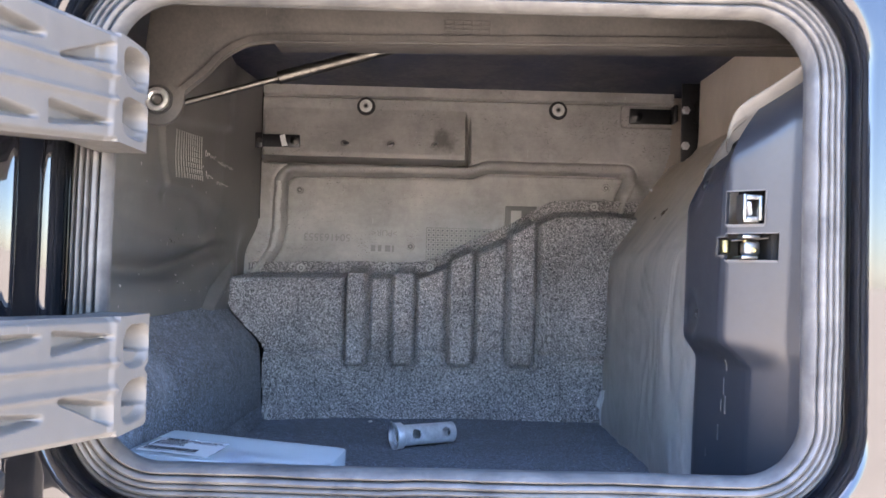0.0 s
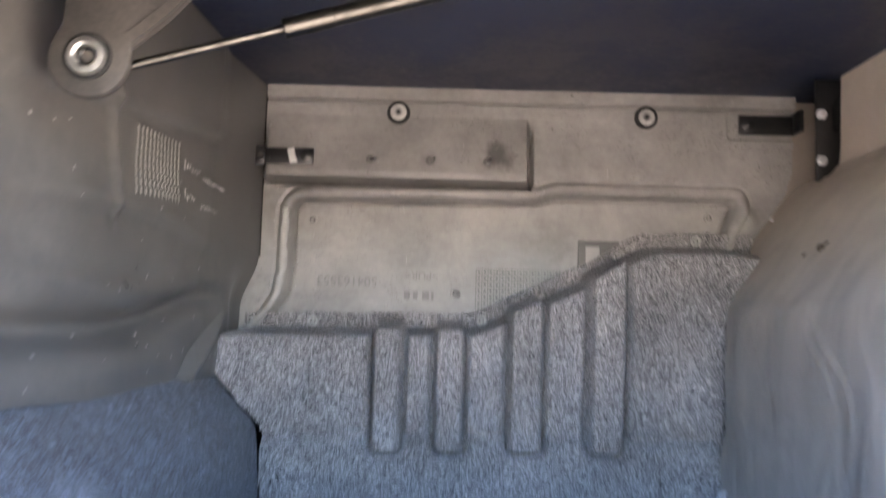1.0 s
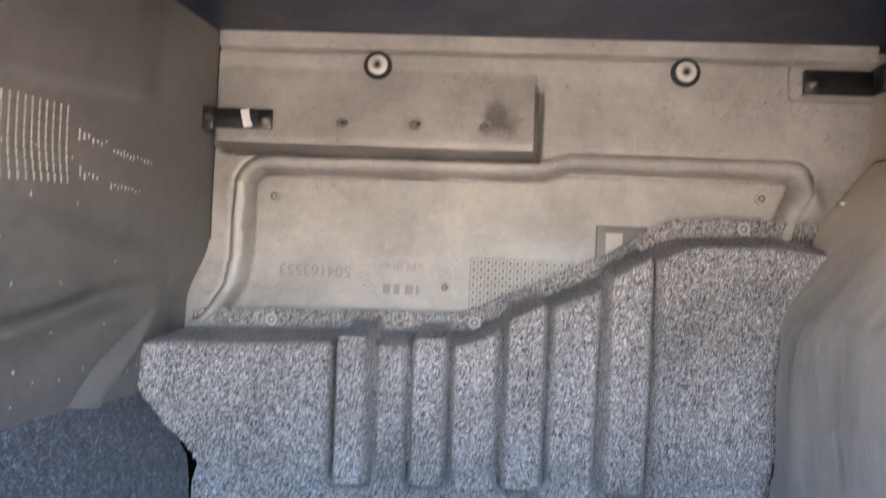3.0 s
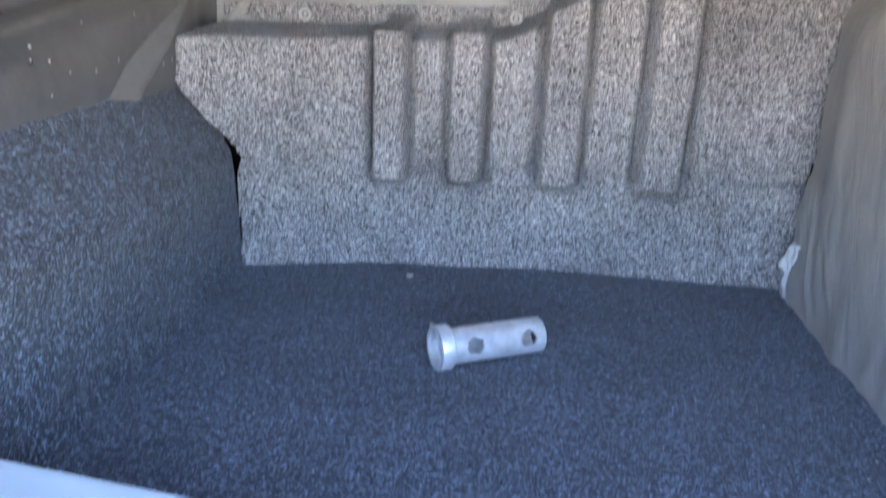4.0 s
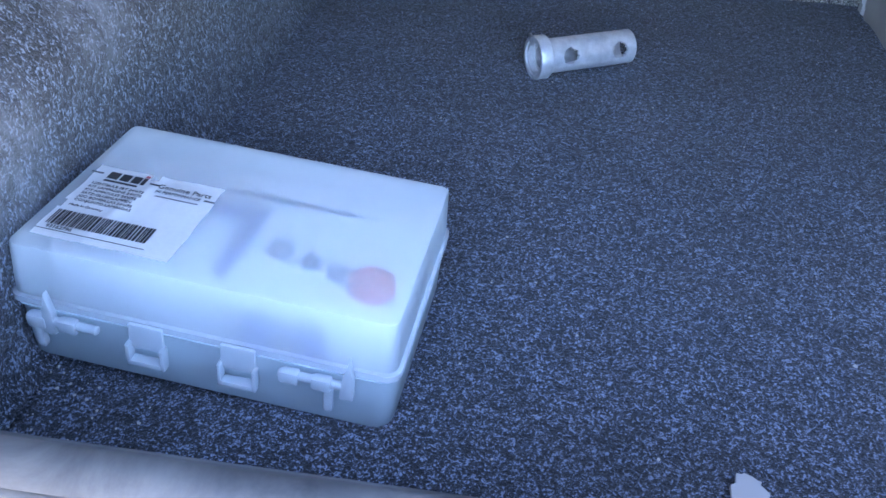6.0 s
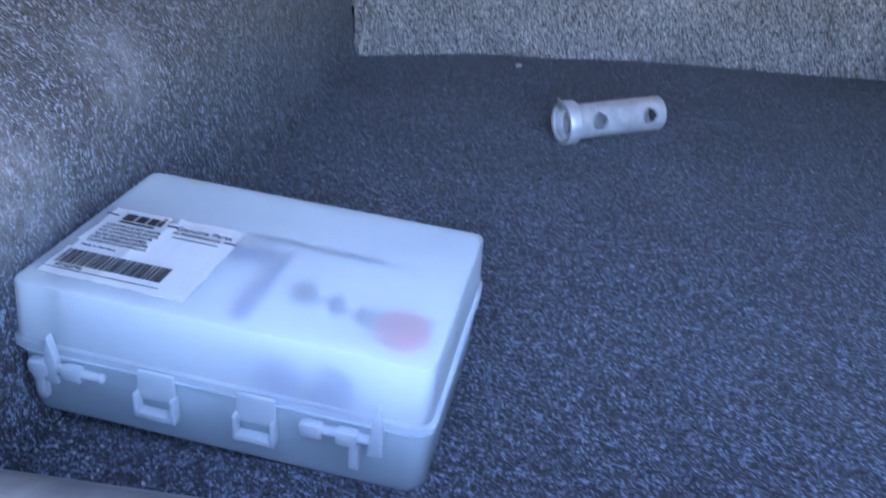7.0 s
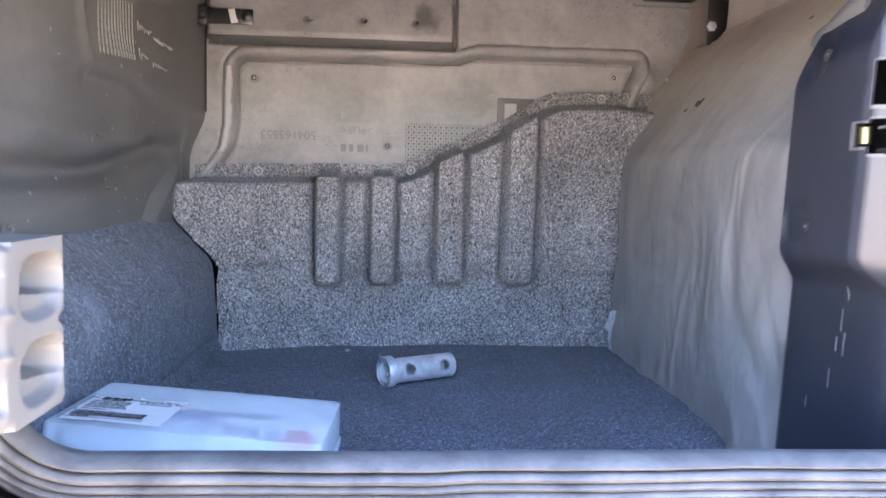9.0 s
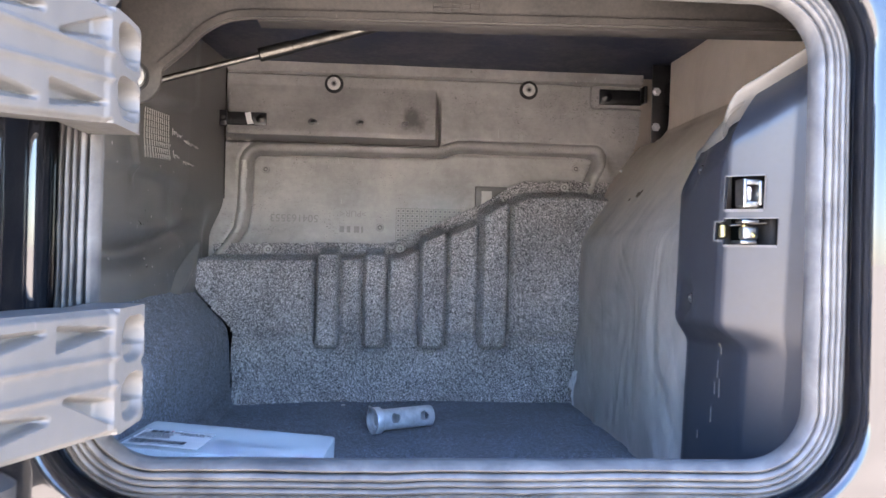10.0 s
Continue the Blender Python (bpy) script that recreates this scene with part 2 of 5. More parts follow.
M_FROST = frosted_material("frosted_polypropylene", (0.90, 0.945, 0.95), 0.69, 0.30)
M_FROST_BASE = frosted_material("frosted_tray", (0.70, 0.82, 0.84), 0.30, 0.32)
M_FROST_LUG = frosted_material("frosted_lugs", (0.80, 0.86, 0.87), 0.52, 0.30)


def ground_material():
    m, t, p = shader("pale_sandy_ground", (0.42, 0.35, 0.27), 0.95)
    v = coords(t)
    c = ramp(t, noise_tex(t, v, 0.6, 8, 0.65), [(0.3, (0.43, 0.35, 0.255)), (0.7, (0.57, 0.475, 0.355))])
    t.links.new(c, p.inputs["Base Color"])
    bump(t, p, noise_tex(t, v, 30, 6, 0.7), 0.6, 0.02)
    return m


M_GROUND = ground_material()


# ---- building helpers ----
def finish(bm, mat, name, sharp=35.0):
    bmesh.ops.recalc_face_normals(bm, faces=bm.faces)
    me = bpy.data.meshes.new(name)
    bm.to_mesh(me)
    bm.free()
    for poly in me.polygons:
        poly.use_smooth = True
    me.set_sharp_from_angle(angle=radians(sharp))
    for m in mat if isinstance(mat, (list, tuple)) else [mat]:
        me.materials.append(m)
    return me


def thing(name, label, category, group="", at=(0, 0, 0), kind=""):
    ob = new(name)
    ob.location = at
    ob.empty_display_size = 0.02
    return tagged(ob, label, category, group, kind)


def part(name, bm, mat, parent=None, label="", sharp=35.0):
    ob = new(name, finish(bm, mat, name, sharp))
    if parent is not None:
        ob.parent = parent
        if parent.parent is None:
            ob.matrix_parent_inverse = parent.matrix_basis.inverted()
    if label:
        ob["label"] = label
    return ob


def solo(name, bm, mat, label, category, kind="", group="", sharp=35.0):
    return tagged(new(name, finish(bm, mat, name, sharp)), label, category, group, kind)


def bm_box(x0, x1, y0, y1, z0, z1, bevel=0.0, segments=2, bm=None):
    b = bmesh.new()
    bmesh.ops.create_cube(b, size=1.0)
    for v in b.verts:
        v.co = ((x0 + x1) / 2 + v.co.x * (x1 - x0), (y0 + y1) / 2 + v.co.y * (y1 - y0), (z0 + z1) / 2 + v.co.z * (z1 - z0))
    if bevel:
        bmesh.ops.bevel(b, geom=list(b.edges), offset=bevel, segments=segments, affect="EDGES", profile=0.5)
    return joined(bm, b)


def joined(bm, b):
    if bm is None:
        return b
    me = bpy.data.meshes.new("tmp")
    b.to_mesh(me)
    b.free()
    bm.from_mesh(me)
    bpy.data.meshes.remove(me)
    return bm


def moved(bm, m):
    bmesh.ops.transform(bm, matrix=m, verts=bm.verts)
    return bm


def lathe(profile, seg=32, close=False, bm=None):
    """A profile of (radius, height) turned round z."""
    b = bmesh.new()
    rings = []
    for r, h in profile:
        if r < 1e-6:
            rings.append([b.verts.new((0, 0, h))])
        else:
            rings.append([b.verts.new((r * math.cos(2 * math.pi * k / seg), r * math.sin(2 * math.pi * k / seg), h)) for k in range(seg)])
    pairs = list(zip(rings, rings[1:])) + ([(rings[-1], rings[0])] if close else [])
    for a, c in pairs:
        for k in range(seg):
            quad = [a[k % len(a)], a[(k + 1) % len(a)], c[(k + 1) % len(c)], c[k % len(c)]]
            quad = list(dict.fromkeys(quad))
            if len(quad) > 2:
                b.faces.new(quad)
    return joined(bm, b)


def aim(p, q):
    """A pose at p whose z points at q."""
    d = Vector(q) - Vector(p)
    return Matrix.Translation(p) @ d.to_track_quat("Z", "Y").to_matrix().to_4x4()


def rod(p, q, r, seg=20, bevel=0.0, bm=None):
    h = (Vector(q) - Vector(p)).length
    e = bevel
    b = lathe([(0, 0), (r - e, 0), (r, e), (r, h - e), (r - e, h), (0, h)] if e else [(0, 0), (r, 0), (r, h), (0, h)], seg)
    return joined(bm, moved(b, aim(p, q)))


def prism(outline, depth, place=None, bevel=0.0, bm=None):
    """A flat outline of (x, z) with depth along +y."""
    b = bmesh.new()
    vs = [b.verts.new((x, 0, z)) for x, z in outline]
    f = b.faces.new(vs)
    ex = bmesh.ops.extrude_face_region(b, geom=[f])
    bmesh.ops.translate(b, vec=(0, depth, 0), verts=[g for g in ex["geom"] if isinstance(g, bmesh.types.BMVert)])
    bmesh.ops.recalc_face_normals(b, faces=b.faces)
    if bevel:
        flat = [e for e in b.edges if len(e.link_faces) == 2 and e.calc_face_angle(0) > radians(50)]
        bmesh.ops.bevel(b, geom=flat, offset=bevel, segments=2, affect="EDGES", profile=0.5)
    if place is not None:
        moved(b, place)
    return joined(bm, b)


def sheet(fn, us, vs, back, keep=None, bm=None):
    """A closed slab over a grid: fn(u, v) gives its face, back the way to its hidden side. keep(u, v) leaves cells out."""
    b = bmesh.new()
    back = Vector(back)
    nu, nv = len(us), len(vs)
    used = {}

    def vert(i, j, k):
        key = (i, j, k)
        if key not in used:
            used[key] = b.verts.new(Vector(fn(us[i], vs[j])) + (back if k else Vector()))
        return used[key]

    cells = {(i, j) for i in range(nu - 1) for j in range(nv - 1)
             if keep is None or keep((us[i] + us[i + 1]) / 2, (vs[j] + vs[j + 1]) / 2)}
    for i, j in cells:
        b.faces.new([vert(i, j, 0), vert(i + 1, j, 0), vert(i + 1, j + 1, 0), vert(i, j + 1, 0)])
        b.faces.new([vert(i, j + 1, 1), vert(i + 1, j + 1, 1), vert(i + 1, j, 1), vert(i, j, 1)])
        for (di, dj), (p, q) in {(-1, 0): ((0, 1), (0, 0)), (1, 0): ((1, 0), (1, 1)), (0, -1): ((0, 0), (1, 0)), (0, 1): ((1, 1), (0, 1))}.items():
            if (i + di, j + dj) not in cells:
                a, c = (i + p[0], j + p[1]), (i + q[0], j + q[1])
                b.faces.new([vert(*a, 0), vert(*a, 1), vert(*c, 1), vert(*c, 0)])
    return joined(bm, b)


def span(a, b, step):
    n = max(2, int(round(abs(b - a) / step)) + 1)
    return [a + (b - a) * k / (n - 1) for k in range(n)]


def ease(a, b, x):
    t = min(1.0, max(0.0, (x - a) / (b - a)))
    return t * t * (3 - 2 * t)


def along(points, x):
    """Piecewise straight line through (x, value) points."""
    if x <= points[0][0]:
        return points[0][1]
    for (x0, v0), (x1, v1) in zip(points, points[1:]):
        if x <= x1:
            return v0 + (v1 - v0) * (x - x0) / (x1 - x0)
    return points[-1][1]


def smooth_line(points, n=8):
    """A Catmull-Rom line through 2D or 3D points."""
    pts = [Vector(p) for p in points]
    ext = [pts[0] * 2 - pts[1]] + pts + [pts[-1] * 2 - pts[-2]]
    out = []
    for k in range(1, len(ext) - 2):
        a, b, c, d = ext[k - 1], ext[k], ext[k + 1], ext[k + 2]
        for s in range(n):
            t = s / n
            out.append(0.5 * ((2 * b) + (c - a) * t + (2 * a - 5 * b + 4 * c - d) * t * t + (3 * b - a - 3 * c + d) * t ** 3))
    return out + [pts[-1]]


def ring_sweep(profile, rect, radius, corner=10, wobble=None, close=False, bm=None):
    """A profile of (offset outwards, y) carried round a rounded opening in the xz plane."""
    x0, x1, z0, z1 = rect
    b = bmesh.new()
    loops = []
    for off, y in profile:
        r = max(0.002, radius + off)
        loop = []
        for cx, cz, a0 in ((x1 - radius, z1 - radius, 0), (x0 + radius, z1 - radius, 90), (x0 + radius, z0 + radius, 180), (x1 - radius, z0 + radius, 270)):
            for k in range(corner + 1):
                a = radians(a0 + 90 * k / corner)
                loop.append((cx + r * math.cos(a), y, cz + r * math.sin(a)))
        dense = []
        for k, p in enumerate(loop):
            q = loop[(k + 1) % len(loop)]
            dense.append(p)
            if (k + 1) % (corner + 1) == 0:
                steps = 18
                dense += [tuple(p[i] + (q[i] - p[i]) * s / steps for i in range(3)) for s in range(1, steps)]
        loops.append([b.verts.new(wobble(p, off) if wobble else p) for p in dense])
    pairs = list(zip(loops, loops[1:])) + ([(loops[-1], loops[0])] if close else [])
    for a, c in pairs:
        n = len(a)
        for k in range(n):
            b.faces.new([a[k], a[(k + 1) % n], c[(k + 1) % n], c[k]])
    return joined(bm, b)


def lettering(name, text, size, place, mat, parent, depth=0.0006, label="", align="CENTER"):
    cu = bpy.data.curves.new(name, "FONT")
    cu.body, cu.size, cu.extrude, cu.align_x, cu.align_y = text, size, depth, align, "CENTER"
    tmp = new(name + "_tmp", cu)
    bpy.context.view_layer.update()
    me = bpy.data.meshes.new_from_object(tmp.evaluated_get(bpy.context.evaluated_depsgraph_get()))
    bpy.data.objects.remove(tmp)
    bpy.data.curves.remove(cu)
    me.transform(place)
    me.materials.clear()
    me.materials.append(mat)
    ob = new(name, me)
    if parent is not None:
        ob.parent = parent
        ob.matrix_parent_inverse = parent.matrix_basis.inverted()
    if label:
        ob["label"] = label
    return ob


def hash_noise(x, y, z=0.0, scale=1.0):
    return noise.noise(Vector((x * scale, y * scale, z * scale)))


# ---- setting: ground and cab ----
OPEN = (-0.325, 0.343, 1.314, 1.757)   # the clear opening: x, x, z, z
RAD = 0.058
FLOOR = 1.2
CEIL = 1.925

bm = bmesh.new()
bmesh.ops.create_grid(bm, x_segments=40, y_segments=40, size=1500)
solo("ground", bm, M_GROUND, "pale sandy ground of a yard in the sun", "ground", "structure")

# the painted side of the cab with its recessed aperture
profile = [(0.35, 0.790), (0.03, 0.790), (0.020, 0.789), (0.016, 0.786), (0.0162, 0.783), (0.0172, 0.782), (0.0182, 0.782), (0.0345, 0.782), (0.0355, 0.7818), (0.0368, 0.7800), (0.0384, 0.7790), (0.0398, 0.7795), (0.0408, 0.7812), (0.0412, 0.7812), (0.0412, 0.780),
           (0.0402, 0.750), (0.0402, 0.7485), (0.0405, 0.7450), (0.0418, 0.7415), (0.0440, 0.7393), (0.0470, 0.7382), (0.0500, 0.738), (0.053, 0.738), (0.09, 0.738), (0.25, 0.739), (0.6, 0.742), (0.9, 0.745), (1.15, 0.752), (1.2, 0.82), (1.2, 0.84)]
def squared(p, off):
    """The outermost loops reach out to the square corners of the cab."""
    if off < 1.0:
        return p
    dx, dz = p[0] - 0.009, p[2] - 1.5355
    k = min((1.54 - 0.009) / max(abs(dx), 1e-6), (1.49 if dz > 0 else 1.21) / max(abs(dz), 1e-6))
    return (0.009 + dx * k, p[1], 1.5355 + dz * k)


solo("wall_south", ring_sweep(profile, OPEN, RAD, 14, squared), M_PAINT, "glossy black painted cab side with a recessed locker aperture", "cab side", "structure", sharp=50)

bm = bm_box(-1.55, 1.55, 2.6, 2.64, 0.35, 3.0, 0.01)
solo("wall_north", bm, M_CABIN, "far side wall of the cab, dark lining", "wall", "structure")
bm = bm_box(-1.55, -1.5, 0.82, 2.6, 0.35, 3.0, 0.01)
solo("wall_west", bm, M_CABIN, "end wall of the cab, dark lining", "wall", "structure")
bm = bm_box(1.5, 1.55, 0.82, 2.6, 0.35, 3.0, 0.01)
solo("wall_east", bm, M_CABIN, "end wall of the cab, dark lining", "wall", "structure")
bm = bm_box(-1.55, 1.55, 0.78, 2.64, 3.0, 3.05, 0.01)
solo("roof", bm, M_PAINT, "painted roof of the cab", "roof", "structure")
bm = bm_box(-1.55, 1.55, 0.8, 2.64, 0.3, 0.35, 0.01)
solo("underbody", bm, M_CABIN, "dark underside of the cab", "underbody", "structure")

# rubber seal round the opening, with three long ridges and a slightly wavy lie
def seal_wave(p, off):
    x, y, z = p
    w = 0.0030 * hash_noise(x, z, 3.1, 9.0) + 0.0012 * hash_noise(x, z, 8.0, 30.0)
    k = 1.0 if off > 0.004 else 0.5
    cx, cz = (OPEN[0] + OPEN[1]) / 2, (OPEN[2] + OPEN[3]) / 2
    d = Vector((x - cx, 0, z - cz)).normalized()
    return (x + d.x * w * k, y + 0.4 * w, z + d.z * w * k)


seal = thing("door_seal", "weathered grey rubber seal round the locker opening", "door seal", "", (0, 0.78, 1.3))
SEAL = [("inner_lip", [(0.008, 0.789), (0.002, 0.788), (-0.001, 0.783), (0.000, 0.775), (0.003, 0.768), (0.0058, 0.7650), (0.0076, 0.7662), (0.0084, 0.776), (0.0088, 0.786)])]
for k, (o, w, y) in enumerate(((0.0096, 0.0066, 0.7630), (0.0170, 0.0056, 0.7645), (0.0234, 0.0060, 0.7655), (0.0302, 0.0052, 0.7695))):
    SEAL.append(("rib", [(o, 0.787), (o, y + 0.005), (o + w * 0.10, y + 0.0016), (o + w * 0.5, y), (o + w * 0.90, y + 0.0016), (o + w, y + 0.005), (o + w, 0.787)]))
for name, prof in SEAL:
    part(name, ring_sweep(prof, OPEN, RAD, 14, seal_wave, close=True), M_SEAL, seal, sharp=60)

# carpeted floor
def floor_fn(x, y):
    return (x, y, FLOOR - 0.008 * ease(1.27, 1.08, y) + 0.0025 * hash_noise(x, y, 0, 7) + 0.001 * hash_noise(x, y, 4, 40))


solo("floor", sheet(floor_fn, span(-0.56, 0.56, 0.012), span(0.798, 1.86, 0.012), (0, 0, -0.02)), M_SHADED_FLOOR_CARPET,
     "locker floor of needle felt carpet, shade and blue skylight in its colour", "floor", "structure")

# underside of the bunk as ceiling
solo("ceiling", bm_box(-0.7, 0.7, 0.797, 1.90, CEIL, CEIL + 0.02, 0.002), M_CEIL, "dark scuffed board over the locker", "ceiling", "structure")


# ---- moulded back wall ----
def box_dist(x, z, x0, x1, z0, z1, r):
    dx, dz = max(x0 + r - x, x - x1 + r, 0), max(z0 + r - z, z - z1 + r, 0)
    inside = min(max(x0 - x, x - x1, z0 - z, z - z1), 0)
    return math.hypot(dx, dz) - r if (dx or dz) else max(inside, -r) if inside else -r


RECESS_TOP = [(-0.42, 1.7185), (0.062, 1.7255), (0.095, 1.7360), (0.5, 1.7355)]
RECESS_LEFT = [(1.45, -0.455), (1.522, -0.390), (1.555, -0.369), (1.600, -0.361), (1.8, -0.358)]
PANEL_RIGHT = [(1.66, 0.452), (1.69, 0.458), (1.715, 0.474), (1.745, 0.494), (1.79, 0.508), (1.93, 0.516)]


def round_min(a, b, r):
    """The smaller of two distances, with a rounded corner where both are small."""
    if a < r and b < r:
        return r - math.hypot(r - a, r - b)
    return min(a, b)


def back_fn(x, z):
    y = 1.835
    # pocket whose lower edge stands proud
    w = ease(-0.42, -0.405, x) * (1 - ease(0.042, 0.047, x)) * ease(1.754, 1.759, z)
    if z < 1.90:
        y -= 0.034 * w * max(0.0, min(1.0, (1.873 - z) / 0.105))
    # narrow dark joints under and beside the pocket, and below the top strip
    if -0.41 < x < 0.053:
        y += 0.026 * math.exp(-((z - 1.7512) / 0.0038) ** 2)
    if 1.753 < z < 1.868:
        y += 0.026 * math.exp(-((x - 0.0510) / 0.0036) ** 2) * ease(1.868, 1.80, z)
    y += 0.008 * math.exp(-((z - 1.899) / 0.002) ** 2)
    # sunk lower field behind a broad rounded slope, with a crease along the foot of the slope
    top, left = along(RECESS_TOP, x), along(RECESS_LEFT, z)
    d = round_min(round_min(top - z, x - left, 0.022), 0.405 + 0.33 * (z - 1.728) - x, 0.012)
    y -= 0.007 * math.sin(math.pi * min(1.0, max(0.0, (d + 0.027) / 0.022))) ** 0.8
    y += 0.022 * ease(-0.006, 0.0, d) + 0.005 * math.exp(-((d - 0.0005) / 0.0022) ** 2)
    y += 0.003 * math.exp(-((d + 0.027) / 0.0028) ** 2)
    # swollen end of the slope at the upper corner
    y -= 0.020 * math.exp(-((x - 0.424 + 0.4 * (z - 1.715)) / 0.018) ** 2) * math.exp(-((z - 1.712) / 0.024) ** 2)
    y -= 0.004 * ease(1.900, 1.904, z)
    y += 0.007 * (1 - ease(-0.001, 0.003, box_dist(x, z, 0.397, 0.55, 1.848, 1.8965, 0.008)))
    y += 0.0015 * hash_noise(x, z, 0, 8)
    return (x, y, z)


xs = sorted(set(span(-0.452, 0.53, 0.003) + span(0.036, 0.058, 0.0015)))
zs = sorted(set(span(1.46, 1.926, 0.003) + span(1.742, 1.765, 0.0015) + span(1.892, 1.91, 0.0015)))
back_wall = solo("back_panel", sheet(back_fn, xs, zs, (0, 0.006, 0), lambda x, z: x < along(PANEL_RIGHT, z) and (x > -0.416 or z < 1.62)), M_BACK, "dusty grey moulded plastic back panel with a raised pocket and sunk field", "wall panel", "structure", sharp=40)


# pale scuffed bead beside the sunk field
def scuff_fn(u, z):
    x = along(RECESS_LEFT, z) - 0.0215 + 0.014 * u
    return (x, back_fn(x, z)[1] - 0.0007, z)


M_SCRAPED = dusty("scraped_pale_plastic", (0.36, 0.35, 0.33), (0.58, 0.56, 0.53), (0.3, 0.7), 0.42, grain=300, relief=0.6, scale=30)
part("scuffed_bead", sheet(scuff_fn, span(0, 1, 0.1), span(1.545, 1.705, 0.002), (0, 0.0012, 0), lambda u, z: abs(u - 0.5) < 0.42 + 0.5 * hash_noise(u, z * 3, 1.0, 16)), M_SCRAPED, back_wall, "pale scraped edge of the sunk field", sharp=70)


# ---- moulded left wall ----
FILLET_LINE = [(1.38, 1.51), (1.43, 1.54), (1.46, 1.585), (1.49, 1.64), (1.52, 1.695)]
FILLET_HALF = [(1.40, 0.040), (1.46, 0.028), (1.52, 0.010)]


def left_fn(y, z):
    x = along([(0.78, -0.50), (1.0, -0.475), (1.25, -0.462), (1.45, -0.455), (1.62, -0.447), (1.75, -0.43), (1.85, -0.417)], y)
    x += 0.008 * ease(1.60, 1.70, z) * (1 - ease(1.5, 1.8, y))
    # a swelling over the crease at mid height
    sw = ease(1.505, 1.575, z + 0.02 * hash_noise(y, 0, 2, 4)) * (1 - ease(1.60, 1.70, z))
    x += 0.022 * sw * (1 - ease(1.38, 1.62, y)) * (0.8 + 0.5 * hash_noise(y, z, 1, 5))
    x -= 0.022 * math.exp(-((z - 1.497 - 0.05 * ease(1.3, 1.7, y)) / 0.016) ** 2) * (1 - ease(1.60, 1.75, y))
    x += 0.012 * ease(1.49, 1.45, z) * (1 - ease(1.45, 1.6, y))
    # curved fillet that sweeps up to the back corner and steps inwards
    line, half = along(FILLET_LINE, z), along(FILLET_HALF, z)
    x += along([(1.42, 0.010), (1.45, 0.015), (1.48, 0.016)], z) * ease(line - half, line + half, y) * (1 - ease(1.50, 1.545, z)) * (1 - ease(1.62, 1.72, y))
    # dished hollow with a rounded outline
    q = math.hypot((y - 1.36) / 0.37, (z - 1.588) / 0.050)
    x -= 0.012 * (1 - ease(0.60, 1.02, q))
    # shallow ledge above the marks, rounded off towards the back
    x += 0.010 * ease(1.770, 1.785, z - 0.12 * (y - 1.6)) * (1 - ease(1.60, 1.68, y))
    # upright fold before the back panel
    x += 0.007 * hash_noise(y, z, 2.5, 7) * ease(1.5, 1.56, z) * (1 - ease(1.72, 1.8, z)) * (1 - ease(1.45, 1.6, y))
    x += 0.008 * math.exp(-((y - 1.31 + 0.30 * (z - 1.6)) / 0.010) ** 2) * ease(1.60, 1.64, z) * (1 - ease(1.74, 1.80, z))
    # lower rear flange that curls towards the liner
    x -= 0.028 * ease(1.70, 1.80, y) * (1 - ease(1.53, 1.62, z))
    return (x + 0.002 * hash_noise(y, z, 5, 9), y, z)


left_wall = solo("left_panel", sheet(left_fn, span(0.815, 1.838, 0.006), span(1.18, 1.93, 0.006), (-0.03, 0, 0)), M_LEFT,
                 "black dusty moulded plastic side wall with swellings and folds", "wall panel", "structure", sharp=60)


def fillet_fn(u, z):
    y = along(FILLET_LINE, z) + u * along(FILLET_HALF, z) * (1 + 0.1 * hash_noise(u, z, 0, 20))
    return (left_fn(y, z)[0] + 0.0030 - 0.0042 * abs(u) ** 3, y, z)


# strip over the fillet whose paler colour holds the light it catches
part("lit_fillet", sheet(fillet_fn, span(-1, 1, 0.08), span(1.418, 1.524, 0.003), (-0.004, 0, 0)), M_LIT_FILLET_CLIP, left_wall, "fillet that sweeps up to the corner, its light put into a paler colour", sharp=60)


# ---- right wall: insulation sheet wrapped in film ----
FOIL = [(1.19, 0.334), (1.30, 0.336), (1.45, 0.339), (1.53, 0.345), (1.565, 0.362), (1.62, 0.402), (1.70, 0.458), (1.75, 0.500), (1.775, 0.524), (1.80, 0.532), (1.93, 0.536)]
FOIL_LINE = smooth_line(FOIL, 14)


def foil_fn(y, k):
    return foil_at(y, *FOIL_LINE[int(k)])


def foil_at(y, z, x):
    # towards the door the sheet turns a little inwards
    x -= 0.016 * ease(1.34, 1.06, y) * (1 - ease(1.53, 1.60, z)) if y < 1.34 else 0
    x += 0.010 * ease(1.60, 1.80, y) * (1 - ease(1.40, 1.5, z)) * ease(1.2, 1.3, z)
    low = 1 - ease(1.47, 1.66, z)
    x += (0.0020 * low + 0.003) * hash_noise(y * 9 + 2.0 * hash_noise(y, z, 0, 5), z * 3.5, 1.7)
    lean = y - 0.60 * (z - 1.4)
    crease = 1 - abs(hash_noise(lean * 13 + 1.5 * hash_noise(y, z, 3, 6), z * 5, 5.0)) * 2.4
    x -= 0.0026 * max(0.0, crease) ** 3 * low
    x += 0.0014 * hash_noise(lean * 34 + 2 * hash_noise(y, z, 3, 9), z * 9, 5.0) * low
    return (x, y, z)


def foil_keep(y, k):
    z = FOIL_LINE[int(k)][0]
    if z < 1.60 and y < 0.99 or z > 1.762 and y > 1.705:
        return False
    return y < along([(1.19, 1.700), (1.30, 1.704), (1.33, 1.696), (1.42, 1.694), (1.50, 1.690), (1.56, 1.712), (1.60, 1.745), (1.66, 1.82), (1.93, 1.84)], z) + 0.005 * hash_noise(z, 0, 0, 40) + 0.004 * hash_noise(z, 3, 0, 14)


